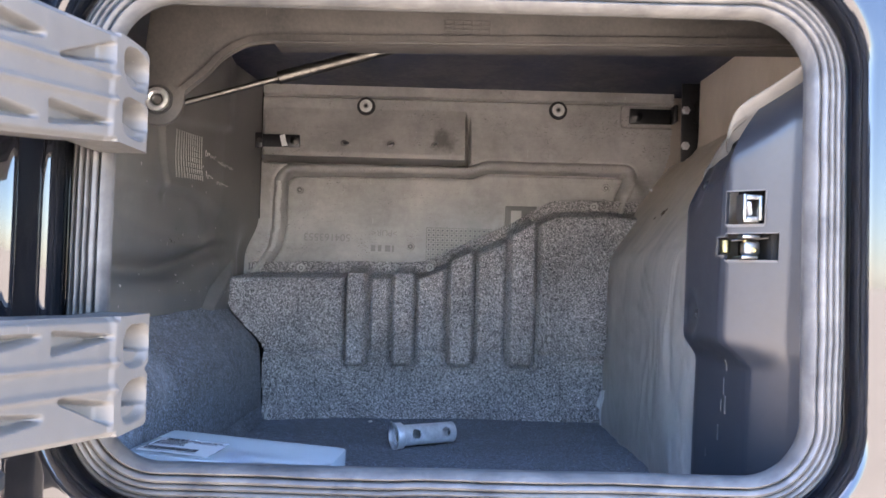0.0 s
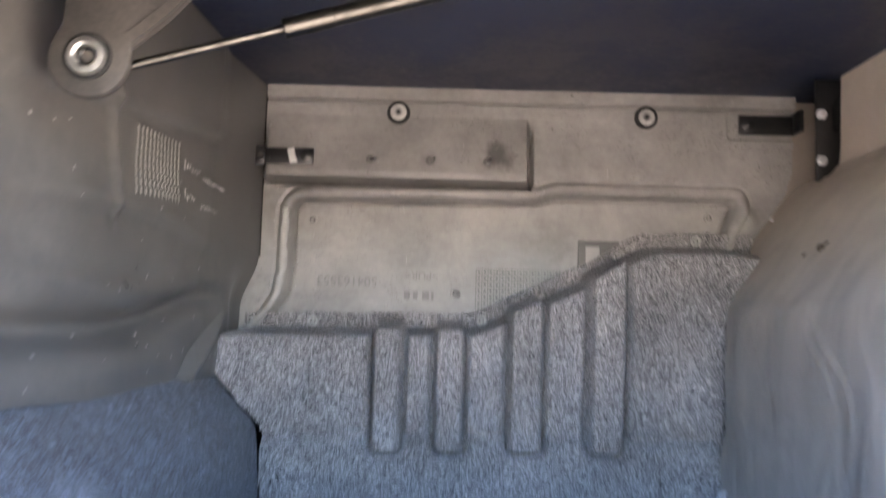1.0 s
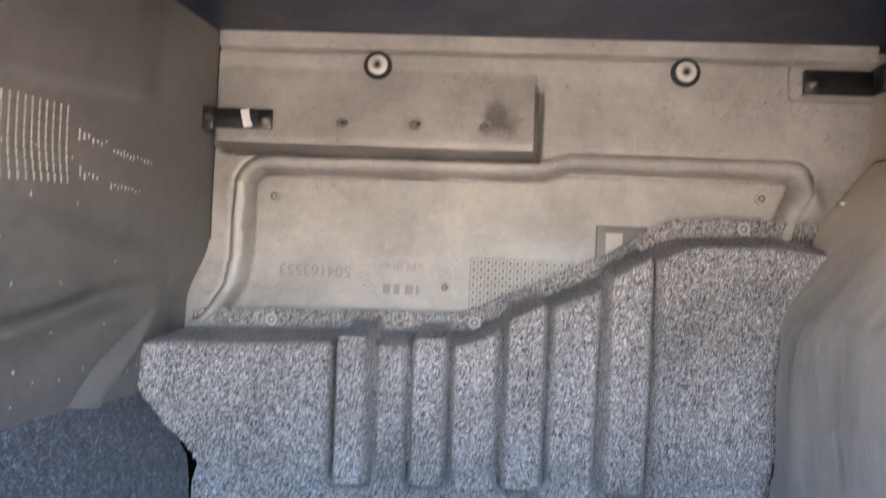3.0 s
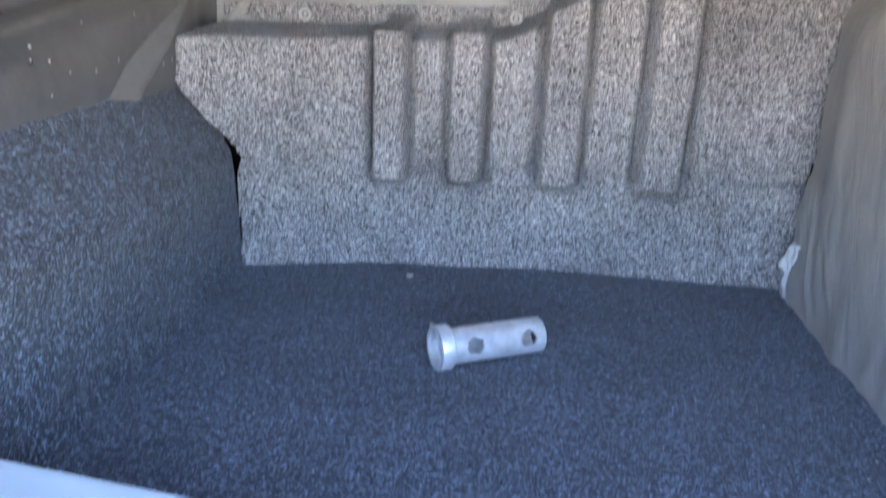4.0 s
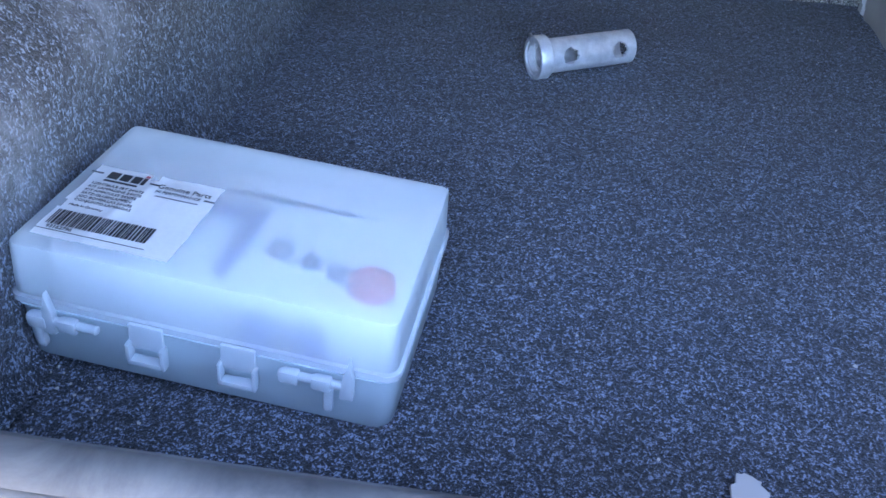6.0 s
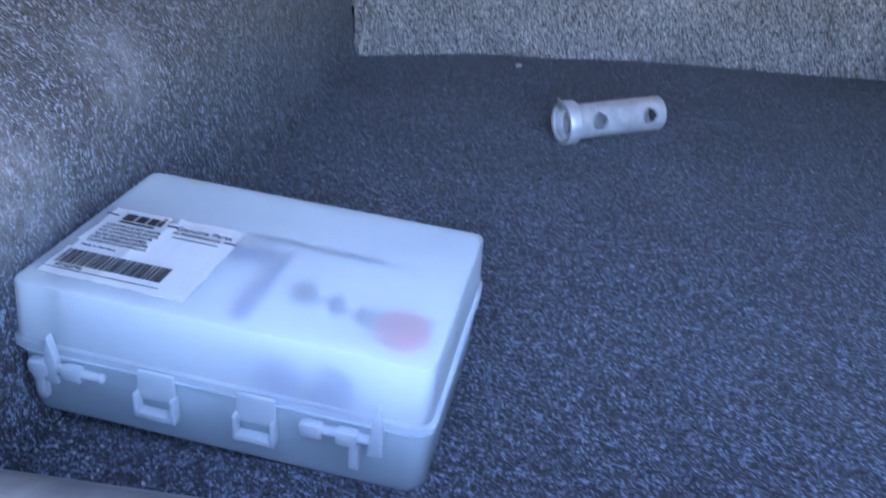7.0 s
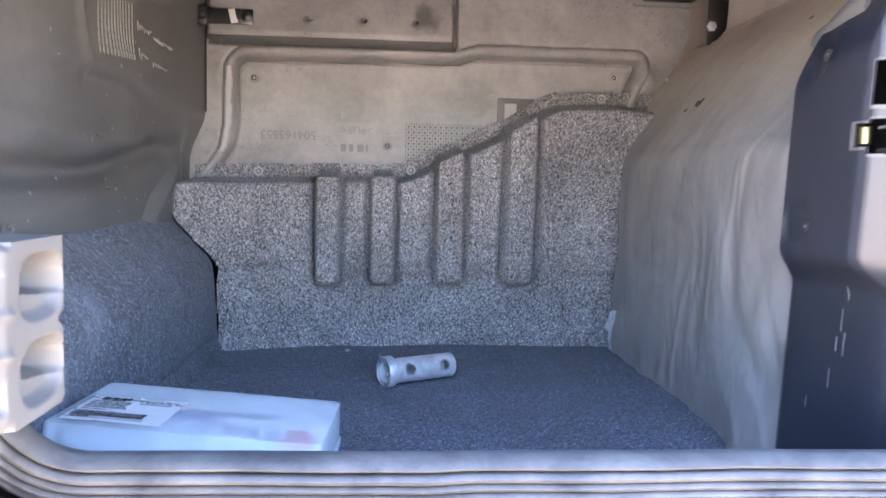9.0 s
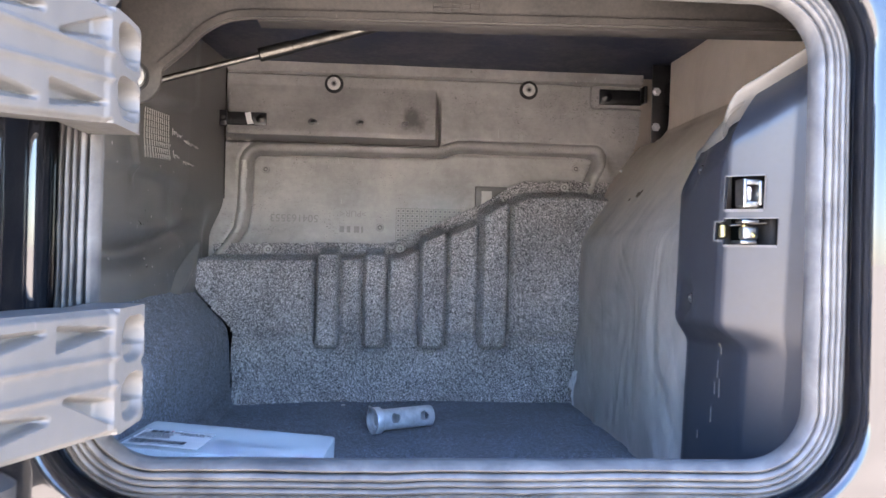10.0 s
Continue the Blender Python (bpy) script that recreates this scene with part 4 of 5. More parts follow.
part("pawl_tip", rod((0.318, 0.868, 1.546), (0.330, 0.864, 1.533), 0.0035, 12, 0.001), M_BRASS, latch)
part("pivot", rod((0.307, 0.894, 1.532), (0.307, 0.894, 1.547), 0.0055, 18, 0.001), M_OLIVE, latch, "yellow pivot drum")
part("spring_arm", rod((0.309, 0.880, 1.5455), (0.342, 0.862, 1.5485), 0.0014, 10, 0.0005), M_BLACKMETAL, latch)
part("latch_plate", bm_box(0.3130, 0.3320, 0.858, 0.876, 1.5475, 1.5510, 0.0010), M_LATCH, latch)
part("latch_shelf", bm_box(0.3120, 0.3300, 0.858, 0.886, 1.5255, 1.5290, 0.0012), M_LATCH, latch)

# ---- open door with two cast hinge arms ----
def hinge_arm(z0, z1, flip, tilt, shift):
    """A ribbed cast arm: the face towards the opening has wedge hollows between ribs, and two deep pockets at its end."""
    def hollow(y, w, ya, yb, w0, w1, rise):
        """A wedge between ya and yb that widens towards yb."""
        t = (y - ya) / (yb - ya)
        if not 0 < t < 1:
            return 0.0
        low, high = w0 + rise * (1 - t), w0 + rise * (1 - t) + (w1 - w0) * (0.25 + 0.75 * t)
        return ease(0, 0.05, w - low) * ease(0, 0.05, high - w) * ease(0, 0.10, t) * ease(0, 0.06, 1 - t)

    def face(y, v):
        z = z0 + (z1 - z0) * v + (tilt[0] + (tilt[1] - tilt[0]) * v) * min(0.0, y - 0.70)
        x = -0.281 - shift - 0.055 * (0.70 - y) * (1 if y < 0.70 else 0.2)
        w = v if flip else 1 - v
        if y < 0.696:
            x -= 0.013 * hollow(y, w, 0.600, 0.690, 0.70, 0.92, -0.10)
            x -= 0.013 * hollow(y, w, 0.690, 0.590, 0.08, 0.30, 0.06)
            x -= 0.010 * hollow(y, w, 0.585, 0.470, 0.62, 0.90, 0.10)
            x -= 0.010 * hollow(y, w, 0.580, 0.450, 0.10, 0.34, 0.0)
            x += 0.003 * math.exp(-((w - 0.38) / 0.03) ** 2) + 0.003 * math.exp(-((w - 0.60) / 0.03) ** 2)
            x -= 0.005 * ease(0.95, 1.0, w) + 0.005 * ease(0.05, 0.0, w)
            x += 0.003 * ease(0.682, 0.690, y)
        else:
            x += 0.003
            for c in (0.27, 0.75):
                q = (abs((w - c) / 0.195) ** 3 + abs((y - 0.735) / 0.031) ** 3) ** (1 / 3)
                up = (w - c) * (1 if flip else -1)
                x -= 0.040 * (1 - ease(0.72, 1.0, q)) * (0.22 + 0.78 * ease(-0.05, 0.0, up + 1.2 * (y - 0.735)))
                # slanting web inside the pocket
                g = abs(up - 0.05 + 2.4 * (y - 0.728))
                x += 0.018 * (1 - ease(0.0, 0.06, g)) * (1 - ease(0.6, 0.95, q))
            x -= 0.006 * ease(0.762, 0.776, y)
        return (x + 0.0008 * hash_noise(y, z, z0, 40), y, z)

    def keep(y, v):
        w = v if flip else 1 - v
        return y < 0.773 - 0.017 * math.exp(-((w - 0.49) / 0.075) ** 2) - 0.016 * ease(0.88, 1.0, w) ** 2 - 0.005 * ease(0.10, 0.0, w)

    return face, keep


door = thing("locker_door", "open locker door with dark inner lining", "door", "", (-0.33, 0.3, 1.25))
swing = Matrix.Translation((-0.345, 0.60, 0)) @ pose(0, 0, 0, 0, 0, -68)
part("panel", moved(bm_box(-0.10, 0.0, -0.62, -0.03, 1.27, 1.80, 0.014, 3), swing), M_BLACK, door)
part("outer_skin", moved(bm_box(-0.125, -0.102, -0.66, 0.01, 1.25, 1.82, 0.008, 3), swing), M_PAINT, door)
# unseen block, added so the paint beside the arms mirrors black
part("reflection_block", bm_box(-0.53, -0.348, 0.455, 0.60, 1.29, 1.79, 0.012, 3), M_BLACK, door)
part("inner_frame", bm_box(-0.345, -0.305, 0.44, 0.492, 1.30, 1.77, 0.006, 3), M_ARM, door)
for za, zb, flip, tilt, shift in ((1.354, 1.4565, False, (-0.10, -0.03), 0.001), (1.6075, 1.702, True, (0.12, 0.10), 0.010)):
    f, k = hinge_arm(za, zb, flip, tilt, shift)
    part("hinge_arm", sheet(f, span(0.44, 0.778, 0.0020), span(0, 1, 0.0125), (-0.046, 0, 0), k), M_ARM, door, "light grey cast hinge arm with ribs and hollows", sharp=50)
# dark disc standing in for the door's shadow below the lower arm
part("shadow_disc", moved(lathe([(0, 0), (0.022, 0), (0.026, 0.004), (0.026, 0.012), (0.018, 0.018), (0, 0.018)], 24), aim((-0.31, 0.52, 1.350), (-0.31, 0.52, 1.5))), M_RUBBER, door)

# ---- steel sleeve on the floor ----
axis = Vector((0.0905, 0.0495, 0)).normalized()
side = Vector((-axis.y, axis.x, 0))
c0 = Vector((-0.0765, 1.405, FLOOR + 0.0225))
t = thing("steel_sleeve", "dull zinc-plated steel sleeve with a collar and drilled holes", "sleeve", "", tuple(c0))
L, R, W = 0.112, 0.0180, 0.0028
segs, rows = 64, 72


def sleeve(hole):
    b = bmesh.new()
    up = Vector((0, 0, 1))
    def pt(i, j, r):
        a = 2 * math.pi * i / segs
        return c0 + axis * (L * j / rows) + (side * math.cos(a) + up * math.sin(a)) * r
    used = {}
    def vv(i, j, k):
        key = (i % segs, j, k)
        if key not in used:
            used[key] = b.verts.new(pt(i % segs, j, R if k == 0 else R - W))
        return used[key]
    cells = {(i, j) for i in range(segs) for j in range(rows) if not hole(2 * math.pi * (i + 0.5) / segs, L * (j + 0.5) / rows)}
    for i, j in cells:
        b.faces.new([vv(i, j, 0), vv(i + 1, j, 0), vv(i + 1, j + 1, 0), vv(i, j + 1, 0)])
        b.faces.new([vv(i, j + 1, 1), vv(i + 1, j + 1, 1), vv(i + 1, j, 1), vv(i, j, 1)])
        for di, dj, p, q in ((-1, 0, (0, 0), (0, 1)), (1, 0, (1, 0), (1, 1)), (0, -1, (0, 0), (1, 0)), (0, 1, (0, 1), (1, 1))):
            if ((i + di) % segs, j + dj) not in cells:
                b.faces.new([vv(i + p[0], j + p[1], 0), vv(i + p[0], j + p[1], 1), vv(i + q[0], j + q[1], 1), vv(i + q[0], j + q[1], 0)])
    return b


def drilled(a, s):
    for hs, ha in ((0.034, radians(165)), (0.034, radians(345)), (0.092, radians(165)), (0.092, radians(345))):
        da = (a - ha + math.pi) % (2 * math.pi) - math.pi
        if math.hypot(da * R, s - hs) < 0.0088:
            return True
    return False


part("tube", sleeve(drilled), M_STEEL, t, sharp=50)
b = lathe([(R + 0.0002, 0.0), (R + 0.0042, 0.0), (R + 0.0048, 0.001), (R + 0.0048, 0.0125), (R + 0.0036, 0.014), (R + 0.0002, 0.014)], 48, True)
part("collar", moved(b, aim(c0 - axis * 0.002, c0 + axis)), M_STEEL, t)
b = lathe([(R - 0.007, 0.006), (R - 0.003, 0.006), (R - 0.003, 0.010), (R - 0.007, 0.010)], 40, True)
part("inner_ring", moved(b, aim(c0, c0 + axis)), M_STEEL, t)
part("tab", moved(bm_box(-0.0035, 0.0035, -0.002, 0.0015, -0.008, 0.006, 0.001), Matrix.Translation(c0 - axis * 0.003 + Vector((0, 0, R + 0.001)) + side * 0.006) @ axis.to_track_quat("Y", "Z").to_matrix().to_4x4() @ pose(0, 0, 0, 20, 25, 0)), M_STEEL_PALE, t)

# ---- frosted plastic case ----
CASE = pose(-0.2468, 0.9949, 1.1975, -1.25, 3.92, -3.37)
BW, BD, BASE_H, TOP_H = 0.2335, 0.1535, 0.0440, 0.0845
case = thing("plastic_case", "frosted translucent plastic case with a torn paper label", "plastic case", "", (-0.2468, 0.9949, 1.1975))


def rounded_rect(w, d, r, n=5):
    pts = []
    for cx, cy, a0 in ((w / 2 - r, d / 2 - r, 0), (-w / 2 + r, d / 2 - r, 90), (-w / 2 + r, -d / 2 + r, 180), (w / 2 - r, -d / 2 + r, 270)):
        for k in range(n + 1):
            a = radians(a0 + 90 * k / n)
            pts.append((cx + r * math.cos(a), cy + r * math.sin(a)))
    return pts


def shell(levels, closed_last=True):
    """Rounded boxes (w, d, r, z) stacked into a closed skin; first and last are capped."""
    b = bmesh.new()
    loops = [[b.verts.new((x, y, z)) for x, y in rounded_rect(w, d, r)] for w, d, r, z in levels]
    n = len(loops[0])
    for a, c in zip(loops, loops[1:]):
        for k in range(n):
            b.faces.new([a[k], a[(k + 1) % n], c[(k + 1) % n], c[k]])
    b.faces.new(loops[0])
    b.faces.new(loops[-1])
    return b


w, d = BW, BD
base = shell([(w - 0.010, d - 0.010, 0.009, 0.0025), (w - 0.0055, d - 0.0055, 0.010, 0.006), (w - 0.0035, d - 0.0035, 0.011, BASE_H - 0.0005), (w + 0.004, d + 0.004, 0.013, BASE_H - 0.0005),
              (w + 0.004, d + 0.004, 0.013, 0.0425), (w, d, 0.012, 0.0415), (w - 0.002, d - 0.002, 0.012, 0.003), (w - 0.006, d - 0.006, 0.010, 0.0)])
part("base", moved(base, CASE), M_FROST_BASE, case, "cloudier frosted base tray")
lid = shell([(w - 0.010, d - 0.011, 0.004, TOP_H - 0.0018), (w - 0.0065, d - 0.0075, 0.005, TOP_H - 0.0040), (w - 0.0035, d - 0.0035, 0.006, BASE_H + 0.0005), (w + 0.004, d + 0.004, 0.009, BASE_H + 0.0005),
             (w + 0.004, d + 0.004, 0.009, BASE_H + 0.005), (w, d, 0.008, BASE_H + 0.006), (w - 0.003, d - 0.004, 0.007, TOP_H - 0.0025), (w - 0.0045, d - 0.0055, 0.006, TOP_H - 0.0008), (w - 0.008, d - 0.009, 0.005, TOP_H)])
part("lid", moved(lid, CASE), M_FROST, case).visible_shadow = False


def case_box(*a, bevel=0.001):
    return moved(bm_box(*a, bevel), CASE)


fy = -BD / 2 - 0.002
for cx, wide in ((-0.031, 0.021), (0.025, 0.021)):
    clasp = part("clasp", case_box(cx - wide / 2, cx + wide / 2, fy - 0.0032, fy - 0.0005, 0.031, 0.049), M_FROST_LUG, case)
    part("catch_bar", case_box(cx - wide / 2, cx + wide / 2, fy - 0.0075, fy - 0.0005, 0.0205, 0.0245), M_FROST_LUG, clasp)
    for e in (-1, 1):
        part("clasp_rib", case_box(cx + e * wide / 2 - 0.0014, cx + e * wide / 2 + 0.0014, fy - 0.0075, fy - 0.0005, 0.0200, 0.036), M_FROST_LUG, clasp)
for e, cx in ((-1, -0.0825), (1, 0.0715)):
    bar = part("hinge_bar", moved(rod((cx - 0.022, fy - 0.0035, 0.0385), (cx + 0.022, fy - 0.0035, 0.0385), 0.0030, 14, 0.0008), CASE), M_FROST_LUG, case)
    for kx in (cx - 0.015, cx + 0.004):
        part("knuckle", case_box(kx - 0.006, kx + 0.006, fy - 0.0075, fy - 0.0005, 0.0335, 0.0425, bevel=0.0018), M_FROST_LUG, bar)
    fx = cx - 0.008 if e < 0 else cx + 0.019
    part("hinge_fin", moved(prism([(-0.0042, 0.030), (0.0042, 0.030), (0.0038, 0.046), (0.0008, 0.061), (-0.0028, 0.046)], 0.0055, Matrix.Translation((fx, fy - 0.0065, 0)), 0.001), CASE), M_FROST_LUG, case)
    lx = cx - 0.016 if e < 0 else cx + 0.008
    part("hinge_leg", case_box(lx - 0.0028, lx + 0.0028, fy - 0.0055, fy - 0.0005, 0.0170, 0.0345), M_FROST_LUG, case)

# contents seen through the frosting
def content(name, bm, mat, label):
    ob = solo(name, moved(bm, CASE), mat, label, name.replace("_", " "))
    return ob


M_BLUE = shader("dull_blue_plastic", (0.09, 0.12, 0.30), 0.5)[0]
M_RED = shader("red_plastic", (0.75, 0.03, 0.03), 0.45)[0]
M_GREYP = shader("grey_plastic", (0.07, 0.085, 0.13), 0.5)[0]
M_TRAY = shader("white_inner_tray", (0.95, 0.96, 0.96), 0.7)[0]
content("inner_tray", bm_box(-0.107, 0.107, -0.052, 0.068, 0.005, 0.0700, 0.004), M_TRAY, "white plastic insert tray inside the frosted case")
b = bm_box(-0.003, 0.006, -0.049, 0.016, 0.0705, 0.0775, 0.002)
b = bm_box(-0.038, 0.006, 0.009, 0.016, 0.0705, 0.0775, 0.002, bm=b)
content("bulb_holder", b, M_BLUE, "blue angled clip seen dimly through the frosted lid")
for cx, cy, r in ((0.027, -0.016, 0.0075), (0.0485, -0.021, 0.0058), (0.066, -0.026, 0.0058)):
    content("light_bulb", moved(lathe([(0, 0.0), (r, 0.0), (r, 0.004), (r * 0.7, 0.0065), (0, 0.007)], 20), Matrix.Translation((cx, cy, 0.0705))), M_GREYP, "small dark bulb base seen through the frosted lid")
for cx in (0.029, 0.060):
    content("light_bulb", moved(lathe([(0, 0.0), (0.0095, 0.0), (0.0105, 0.030), (0.008, 0.036), (0, 0.0365)], 20), Matrix.Translation((cx, -0.0635, 0.020))), M_BLUE, "blue bulb standing behind the front of the frosted case")
content("reflector_disc", moved(lathe([(0, 0.0), (0.0145, 0.0), (0.0145, 0.006), (0.011, 0.009), (0, 0.009)], 28), Matrix.Translation((0.089, -0.032, 0.0705))), M_RED, "red round plastic part seen through the frosted lid")
content("tray_divider", bm_box(-0.027, 0.060, 0.0350, 0.0360, 0.0705, 0.0745, 0.0004), M_GREYP, "thin dark divider seen through the frosted lid")

# torn label on the lid
LABEL = CASE @ Matrix.Translation((-0.0643, -0.0237, TOP_H + 0.0006)) @ pose(0, 0, 0, 0, 0, -0.4)
LW, LD = 0.084, 0.079


def paper(us):
    def fn(u, v):
        wave = 0.0012 * max(0, hash_noise(u * 60, v * 18, 2.0)) + 0.0009 * math.exp(-((u + 0.006 - 0.15 * v) / 0.003) ** 2)
        return (u + 0.0012 * hash_noise(u, v, 0, 60), v + 0.0012 * hash_noise(u, v, 6, 60), wave)
    def keep(u, v):
        return not (u < -0.040 and -0.010 < v < -0.002) and not (abs(u + 0.004) < 0.003 and v > 0.034)
    return sheet(fn, us, span(-LD / 2, LD / 2, 0.002), (0, 0, 0.0002), keep)


label = part("label", moved(paper(span(-LW / 2, LW / 2, 0.002)), LABEL), M_PAPER, case, "white torn paper parts label with a barcode")


def on_label(name, x0, x1, y0, y1, mat=None, z=0.0016):
    return part(name, moved(bm_box(x0, x1, y0, y1, z, z + 0.0002), LABEL), mat or M_INK, label)


def label_text(text, size, x, y, align="LEFT"):
    return lettering("printed_text", text, size, LABEL @ Matrix.Translation((x, y, 0.0017)), M_INK, None, 0.0001, "", align)


rng = random.Random(4)
on_label("printed_bar", -0.043, -0.035, 0.0285, 0.0297)
on_label("printed_bar", -0.003, 0.004, 0.0275, 0.0288)
for x0, x1 in ((-0.031, -0.024), (-0.0225, -0.0165), (-0.015, -0.0095), (-0.0085, -0.006)):
    on_label("printed_mark", x0, x1, 0.025, 0.0325)
on_label("printed_dot", -0.0085, -0.006, 0.0335, 0.0355, M_INKRED)
on_label("printed_bar", -0.031, -0.009, 0.0215, 0.0232)
on_label("text_line", 0.006, 0.034, 0.0165, 0.0173, M_FADED)
on_label("printed_bar", 0.036, 0.043, 0.0215, 0.0228)
x = -0.038
while x < 0.024:
    bw = rng.choice((0.0005, 0.0005, 0.0009, 0.0014))
    on_label("barcode_bar", x, x + bw, -0.0295, -0.0150)
    x += bw + rng.choice((0.0005, 0.0008, 0.0011))
on_label("printed_rule", -0.041, 0.026, -0.0352, -0.0348)
for text, size, tx, ty in (("Genuine Parts", 0.0062, 0.003, 0.0275), ("HI PERFORMANCE", 0.0036, 0.004, 0.0220), ("LIGHTBULB SET 24V/72", 0.0034, -0.0360, 0.0172), ("KIT LAMPADINE 24V/72", 0.0034, -0.0360, 0.0132), ("KIT AMPOULES 24V/72", 0.0034, -0.0360, 0.0092), ("SATZ-GLUEHLAMPEN", 0.0034, -0.0360, 0.0052), ("JGO BOMBILLAS 24V/72", 0.0034, -0.0360, 0.0012), ("CONJUNTO LAMPADAS", 0.0034, -0.0360, -0.0028), ("Made in Germany", 0.0030, -0.036, -0.0085), ("93162796", 0.0040, -0.036, -0.0322)):
    ob = label_text(text, size, tx, ty)
    ob.parent = label

M_SCRAP = shader("shiny_film", (0.84, 0.84, 0.84), 0.16)[0]
M_BURN = shader("burnt_spot", (0.17, 0.125, 0.09), 0.8)[0]
# ---- moulded lettering and marks on the panels ----
UPSIDE = pose(0, 0, 0, 90, 0, 0) @ pose(0, 0, 0, 0, 0, 180)
lettering("moulded_text", "504163553", 0.024, Matrix.Translation((-0.266, 1.8570, 1.582)) @ UPSIDE, M_RELIEF, back_wall, 0.0016, "raised part number, upside down")
lettering("moulded_text", ">PUR<", 0.020, Matrix.Translation((-0.135, 1.8570, 1.595)) @ UPSIDE, M_RELIEF, back_wall, 0.0016, "raised material mark, upside down")
for k, wbar in enumerate((0.010, 0.008, 0.012, 0.004)):
    bx = -0.165 + 0.016 * k
    part("moulded_mark", bm_box(bx, bx + wbar, 1.8560, 1.8590, 1.552, 1.566, 0.0006), M_RELIEF, back_wall)
# little grid of moulded cells
bm = bmesh.new()
gx0, gz0 = -0.039, 1.532
for i in range(15):
    bm = bm_box(gx0 + 0.0105 * i - 0.0005, gx0 + 0.0105 * i + 0.0005, 1.8555, 1.8580, gz0, gz0 + 0.077, bm=bm)
for j in range(8):
    bm = bm_box(gx0, gx0 + 0.147, 1.8555, 1.8580, gz0 + 0.011 * j - 0.0005, gz0 + 0.011 * j + 0.0005, bm=bm)
part("date_grid", bm, M_GROOVE, back_wall, "raised moulded date grid")
bm = bmesh.new()
for i in range(14):
    for j in range(7):
        c = (gx0 + 0.0105 * (i + 0.5), 1.8568, gz0 + 0.011 * (j + 0.5))
        bm = joined(bm, moved(lathe([(0, 0.0012), (0.0016, 0.0012), (0.0022, 0), (0, 0)], 8), aim(c, (c[0], 0, c[2]))))
part("date_dots", bm, M_BLACK, back_wall, "dark dots in the date grid")
# square clip frame
b = prism([(0.139, 1.612), (0.211, 1.612), (0.211, 1.663), (0.139, 1.663)], 0.006, Matrix.Translation((0, 1.8495, 0)), 0.0015)
part("clip_frame", b, M_LIT_FILLET_CLIP, back_wall)
part("clip_window", bm_box(0.152, 0.176, 1.8475, 1.8500, 1.622, 1.653, 0.001), M_MARK, back_wall, "pale clip window")

# scuffed date grid and marks on the side wall
def on_left(y0, y1, z0, z1, b, lift=0.0012):
    ya, za = (y0 + y1) / 2, (z0 + z1) / 2
    x = sum(left_fn(y, z)[0] for y in (y0, ya, y1) for z in (z0, za, z1)) / 9
    return bm_box(x - 0.002, x + lift, y0, y1, z0, z1, bm=b)


bm = bmesh.new()
for i in range(12):
    yy = 1.345 + 0.0125 * i
    for j in range(8):
        zz = 1.652 + 0.0102 * j + 0.07 * (yy - 1.345)
        bm = on_left(yy, yy + 0.0016, zz, zz + 0.0085, bm, 0.0016)
part("rubbed_grid", bm, M_SCUFF, left_wall, "pale rubbed moulded date grid")
rub = random.Random(21)
for y0, z0, n, tall in ((1.505, 1.708, 7, 0.016), (1.575, 1.704, 12, 0.011), (1.508, 1.668, 5, 0.015), (1.575, 1.664, 9, 0.012)):
    bm = bmesh.new()
    for k in range(n):
        ya, low = y0 + 0.0085 * k, rub.uniform(0, 0.45) * tall
        high = tall * rub.uniform(0.6, 1.0) * (1 - 0.5 * k / n)
        bm = on_left(ya, ya + rub.uniform(0.0012, 0.0038), z0 + low, z0 + max(low + 0.002, high), bm, 0.0006)
    part("rubbed_mark", bm, M_MARK, left_wall)
rng = random.Random(9)
bm = bmesh.new()
for k in range(46):
    yy, zz = rng.uniform(1.0, 1.7), rng.uniform(1.44, 1.70)
    bm = on_left(yy, yy + rng.uniform(0.001, 0.003), zz, zz + rng.uniform(0.001, 0.006), bm, 0.0003)
part("scuffs", bm, M_MARK, left_wall, "small pale scuffs")
push_pin((-0.452, 1.083, 1.437), 0.007, M_LEFT, "dark plastic rivet in the side wall", "rivets of the side wall").rotation_euler = (0, 0, radians(70))

# crumbs on the carpet
rng = random.Random(12)
spots = [(-0.139, 1.655, 0.005), (-0.366, 1.233, 0.004), (0.16, 1.02, 0.002)] + [(rng.uniform(-0.36, -0.28), rng.uniform(0.86, 0.93), rng.uniform(0.0005, 0.0015)) for _ in range(30)]
spots += [(rng.uniform(-0.3, 0.32), rng.uniform(0.88, 1.65), rng.uniform(0.0006, 0.0014)) for _ in range(60)]
bm = bmesh.new()
for x, y, r in spots:
    b = bmesh.new()
    bmesh.ops.create_icosphere(b, subdivisions=1, radius=r)
    for v in b.verts:
        v.co = v.co * rng.uniform(0.7, 1.2)
        v.co.z *= 0.6
    bm = joined(bm, moved(b, Matrix.Translation((x, y, floor_fn(x, y)[2] + r * 0.4))))
solo("crumbs", bm, M_MARK, "pale grit and fluff scattered over the carpet", "grit", "stuff")

# torn pale patch by the sill
t = thing("torn_patch", "pale torn patch of glue on the carpet by the sill", "torn patch", "", (0.072, 0.895, FLOOR))
out = [(0.072 + (0.011 + 0.006 * hash_noise(math.cos(a) * 3, math.sin(a) * 3)) * math.cos(a), (0.020 + 0.009 * hash_noise(math.cos(a) * 4, math.sin(a) * 4, 3)) * math.sin(a)) for a in [radians(d) for d in range(0, 360, 12)]]
part("patch", prism(out, 0.003, Matrix.Translation((0, 0.895, FLOOR - 0.003)) @ pose(0, 0, 0, -90, 0, 0), 0.0008), M_MARK, t)

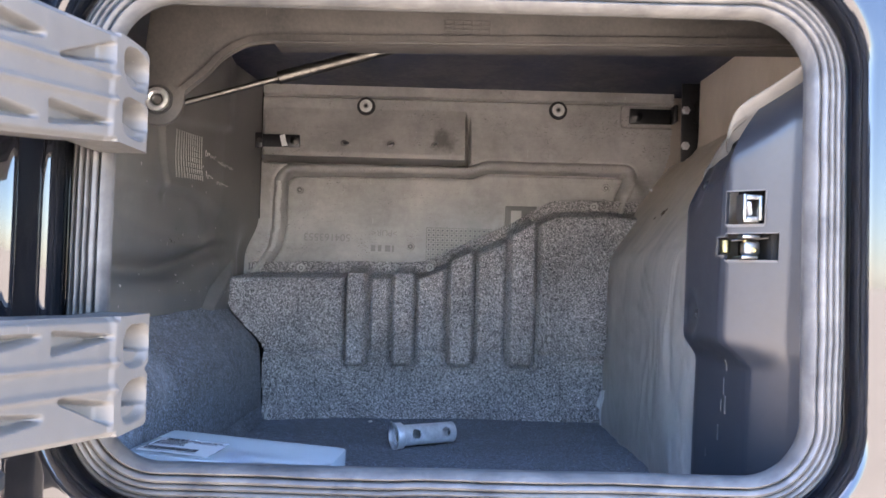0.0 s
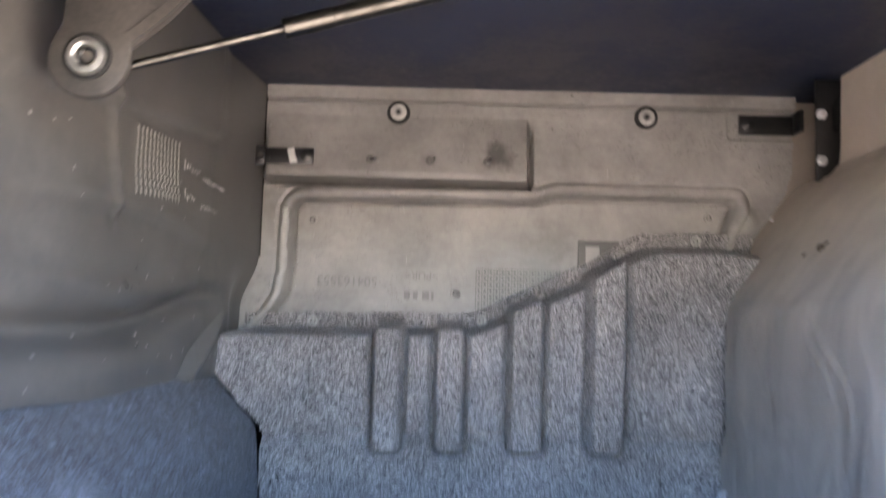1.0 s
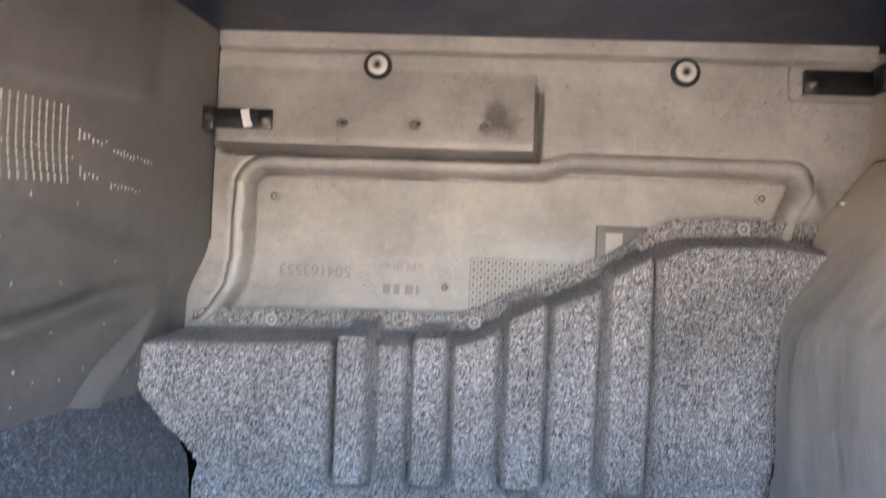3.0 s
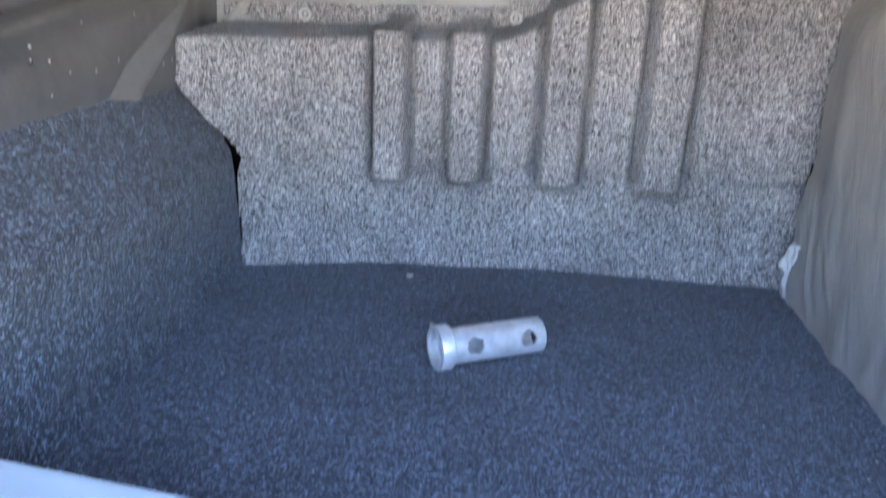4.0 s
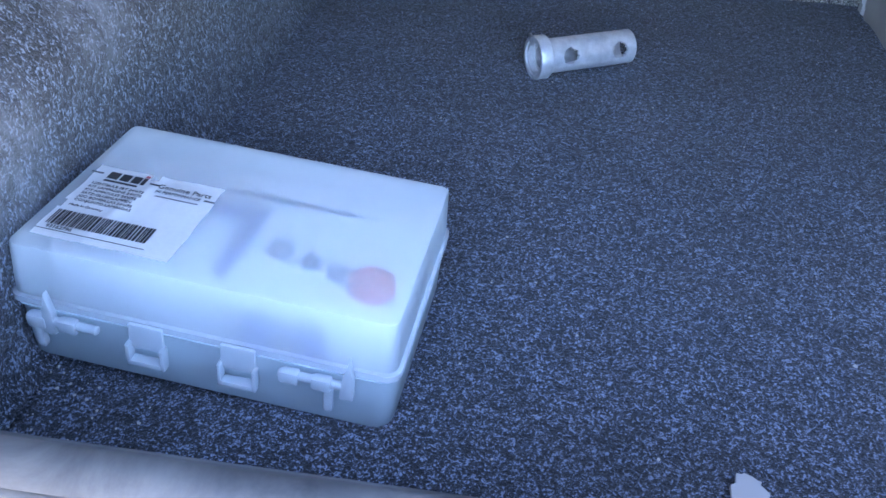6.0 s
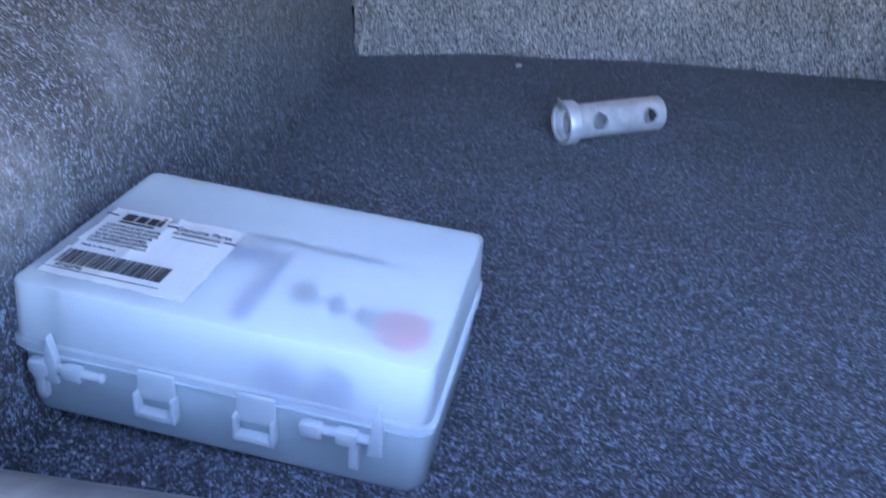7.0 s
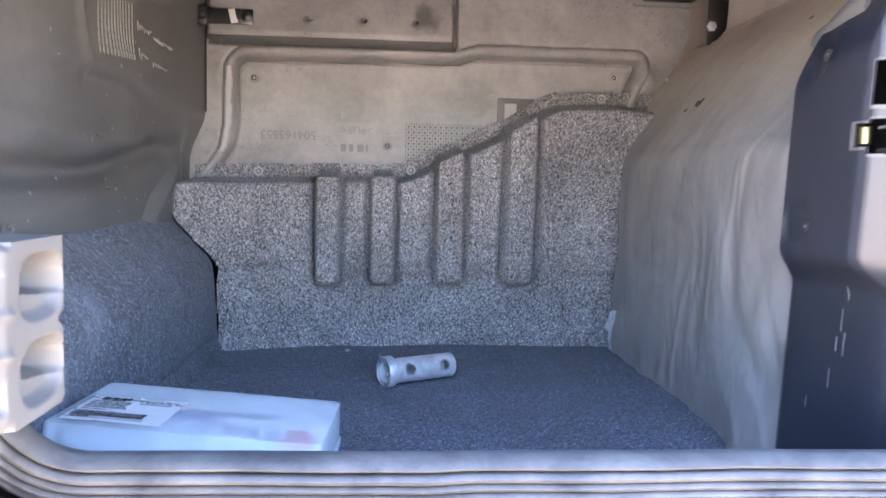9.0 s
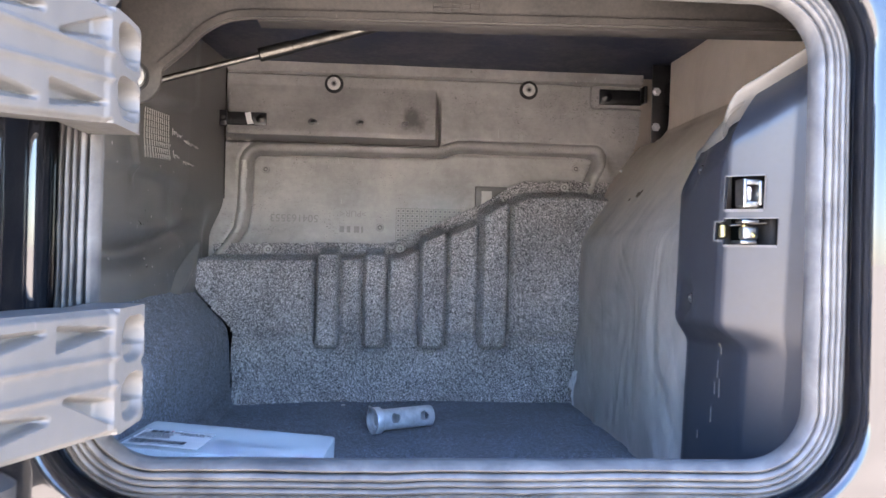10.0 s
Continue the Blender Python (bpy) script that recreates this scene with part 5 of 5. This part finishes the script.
# pale clip at the foot of the liner joint, torn film at the foot of the sheet, dark burn on the board
t = thing("plastic_clip", "small pale plastic clip at the foot of the liner joint", "clip", "", (-0.352, 1.652, FLOOR))
part("clip", prism([(-0.0025, 0.0), (0.002, 0.004), (0.004, 0.018), (0.001, 0.021), (-0.003, 0.010)], 0.003, Matrix.Translation((-0.349, 1.648, FLOOR + 0.002)), 0.0006), M_MARK, t)


def scrap(y, v):
    return (0.337 - 0.24 * (y - 1.660) + 0.005 * hash_noise(y * 90, v * 70, 2.0), y + 0.002 * hash_noise(y * 60, v * 90, 6.0), v)


bm = sheet(scrap, span(1.660, 1.704, 0.003), span(1.202, 1.275, 0.003), (0.0006, 0, 0), lambda y, v: y < 1.698 + 0.012 * hash_noise(v * 60, 1, 1) - 0.4 * abs(v - 1.243))
solo("film_scrap", bm, M_SCRAP, "torn crumpled edge of shiny film at the foot of the sheet", "film scrap", sharp=20)
for sy, sz, r in ((1.494, 1.626, 0.011), (1.535, 1.618, 0.005), (1.30, 1.72, 0.004)):
    by_height = [tuple(v) for v in FOIL_LINE]
    b = bmesh.new()
    rim = []
    for deg in range(0, 360, 15):
        ca, sa = math.cos(radians(deg)), math.sin(radians(deg))
        reach = r * (1 + 0.9 * hash_noise(ca * 2.2, sa * 2.2, sy * 9))
        yy, zz = sy + 1.3 * reach * ca, sz + 0.5 * reach * sa
        rim.append(b.verts.new(Vector(foil_at(yy, zz, along(by_height, zz))) + Vector((-0.0013, 0, 0.0010))))
    mid = b.verts.new(Vector(foil_at(sy, sz, along(by_height, sz))) + Vector((-0.0020, 0, 0.0015)))
    for p, q in zip(rim, rim[1:] + rim[:1]):
        b.faces.new([mid, p, q])
    part("burn_mark", b, M_BURN, right_wall, "dark burnt spot")

# shiny torn film where the flange ends
def tatter(u, v):
    return (u, 1.795 + 0.006 * hash_noise(u * 90, v * 70, 3.0), v + 0.004 * hash_noise(u * 60, v * 90, 8.0))


bm = sheet(tatter, span(0.447, 0.472, 0.003), span(1.668, 1.704, 0.003), (0, 0.0006, 0), lambda u, v: u > 0.455 + 0.012 * hash_noise(v * 70, 2, 1))
solo("film_scrap", bm, M_SCRAP, "torn crumpled shiny film beside the end of the felt flange", "film scrap", sharp=20)
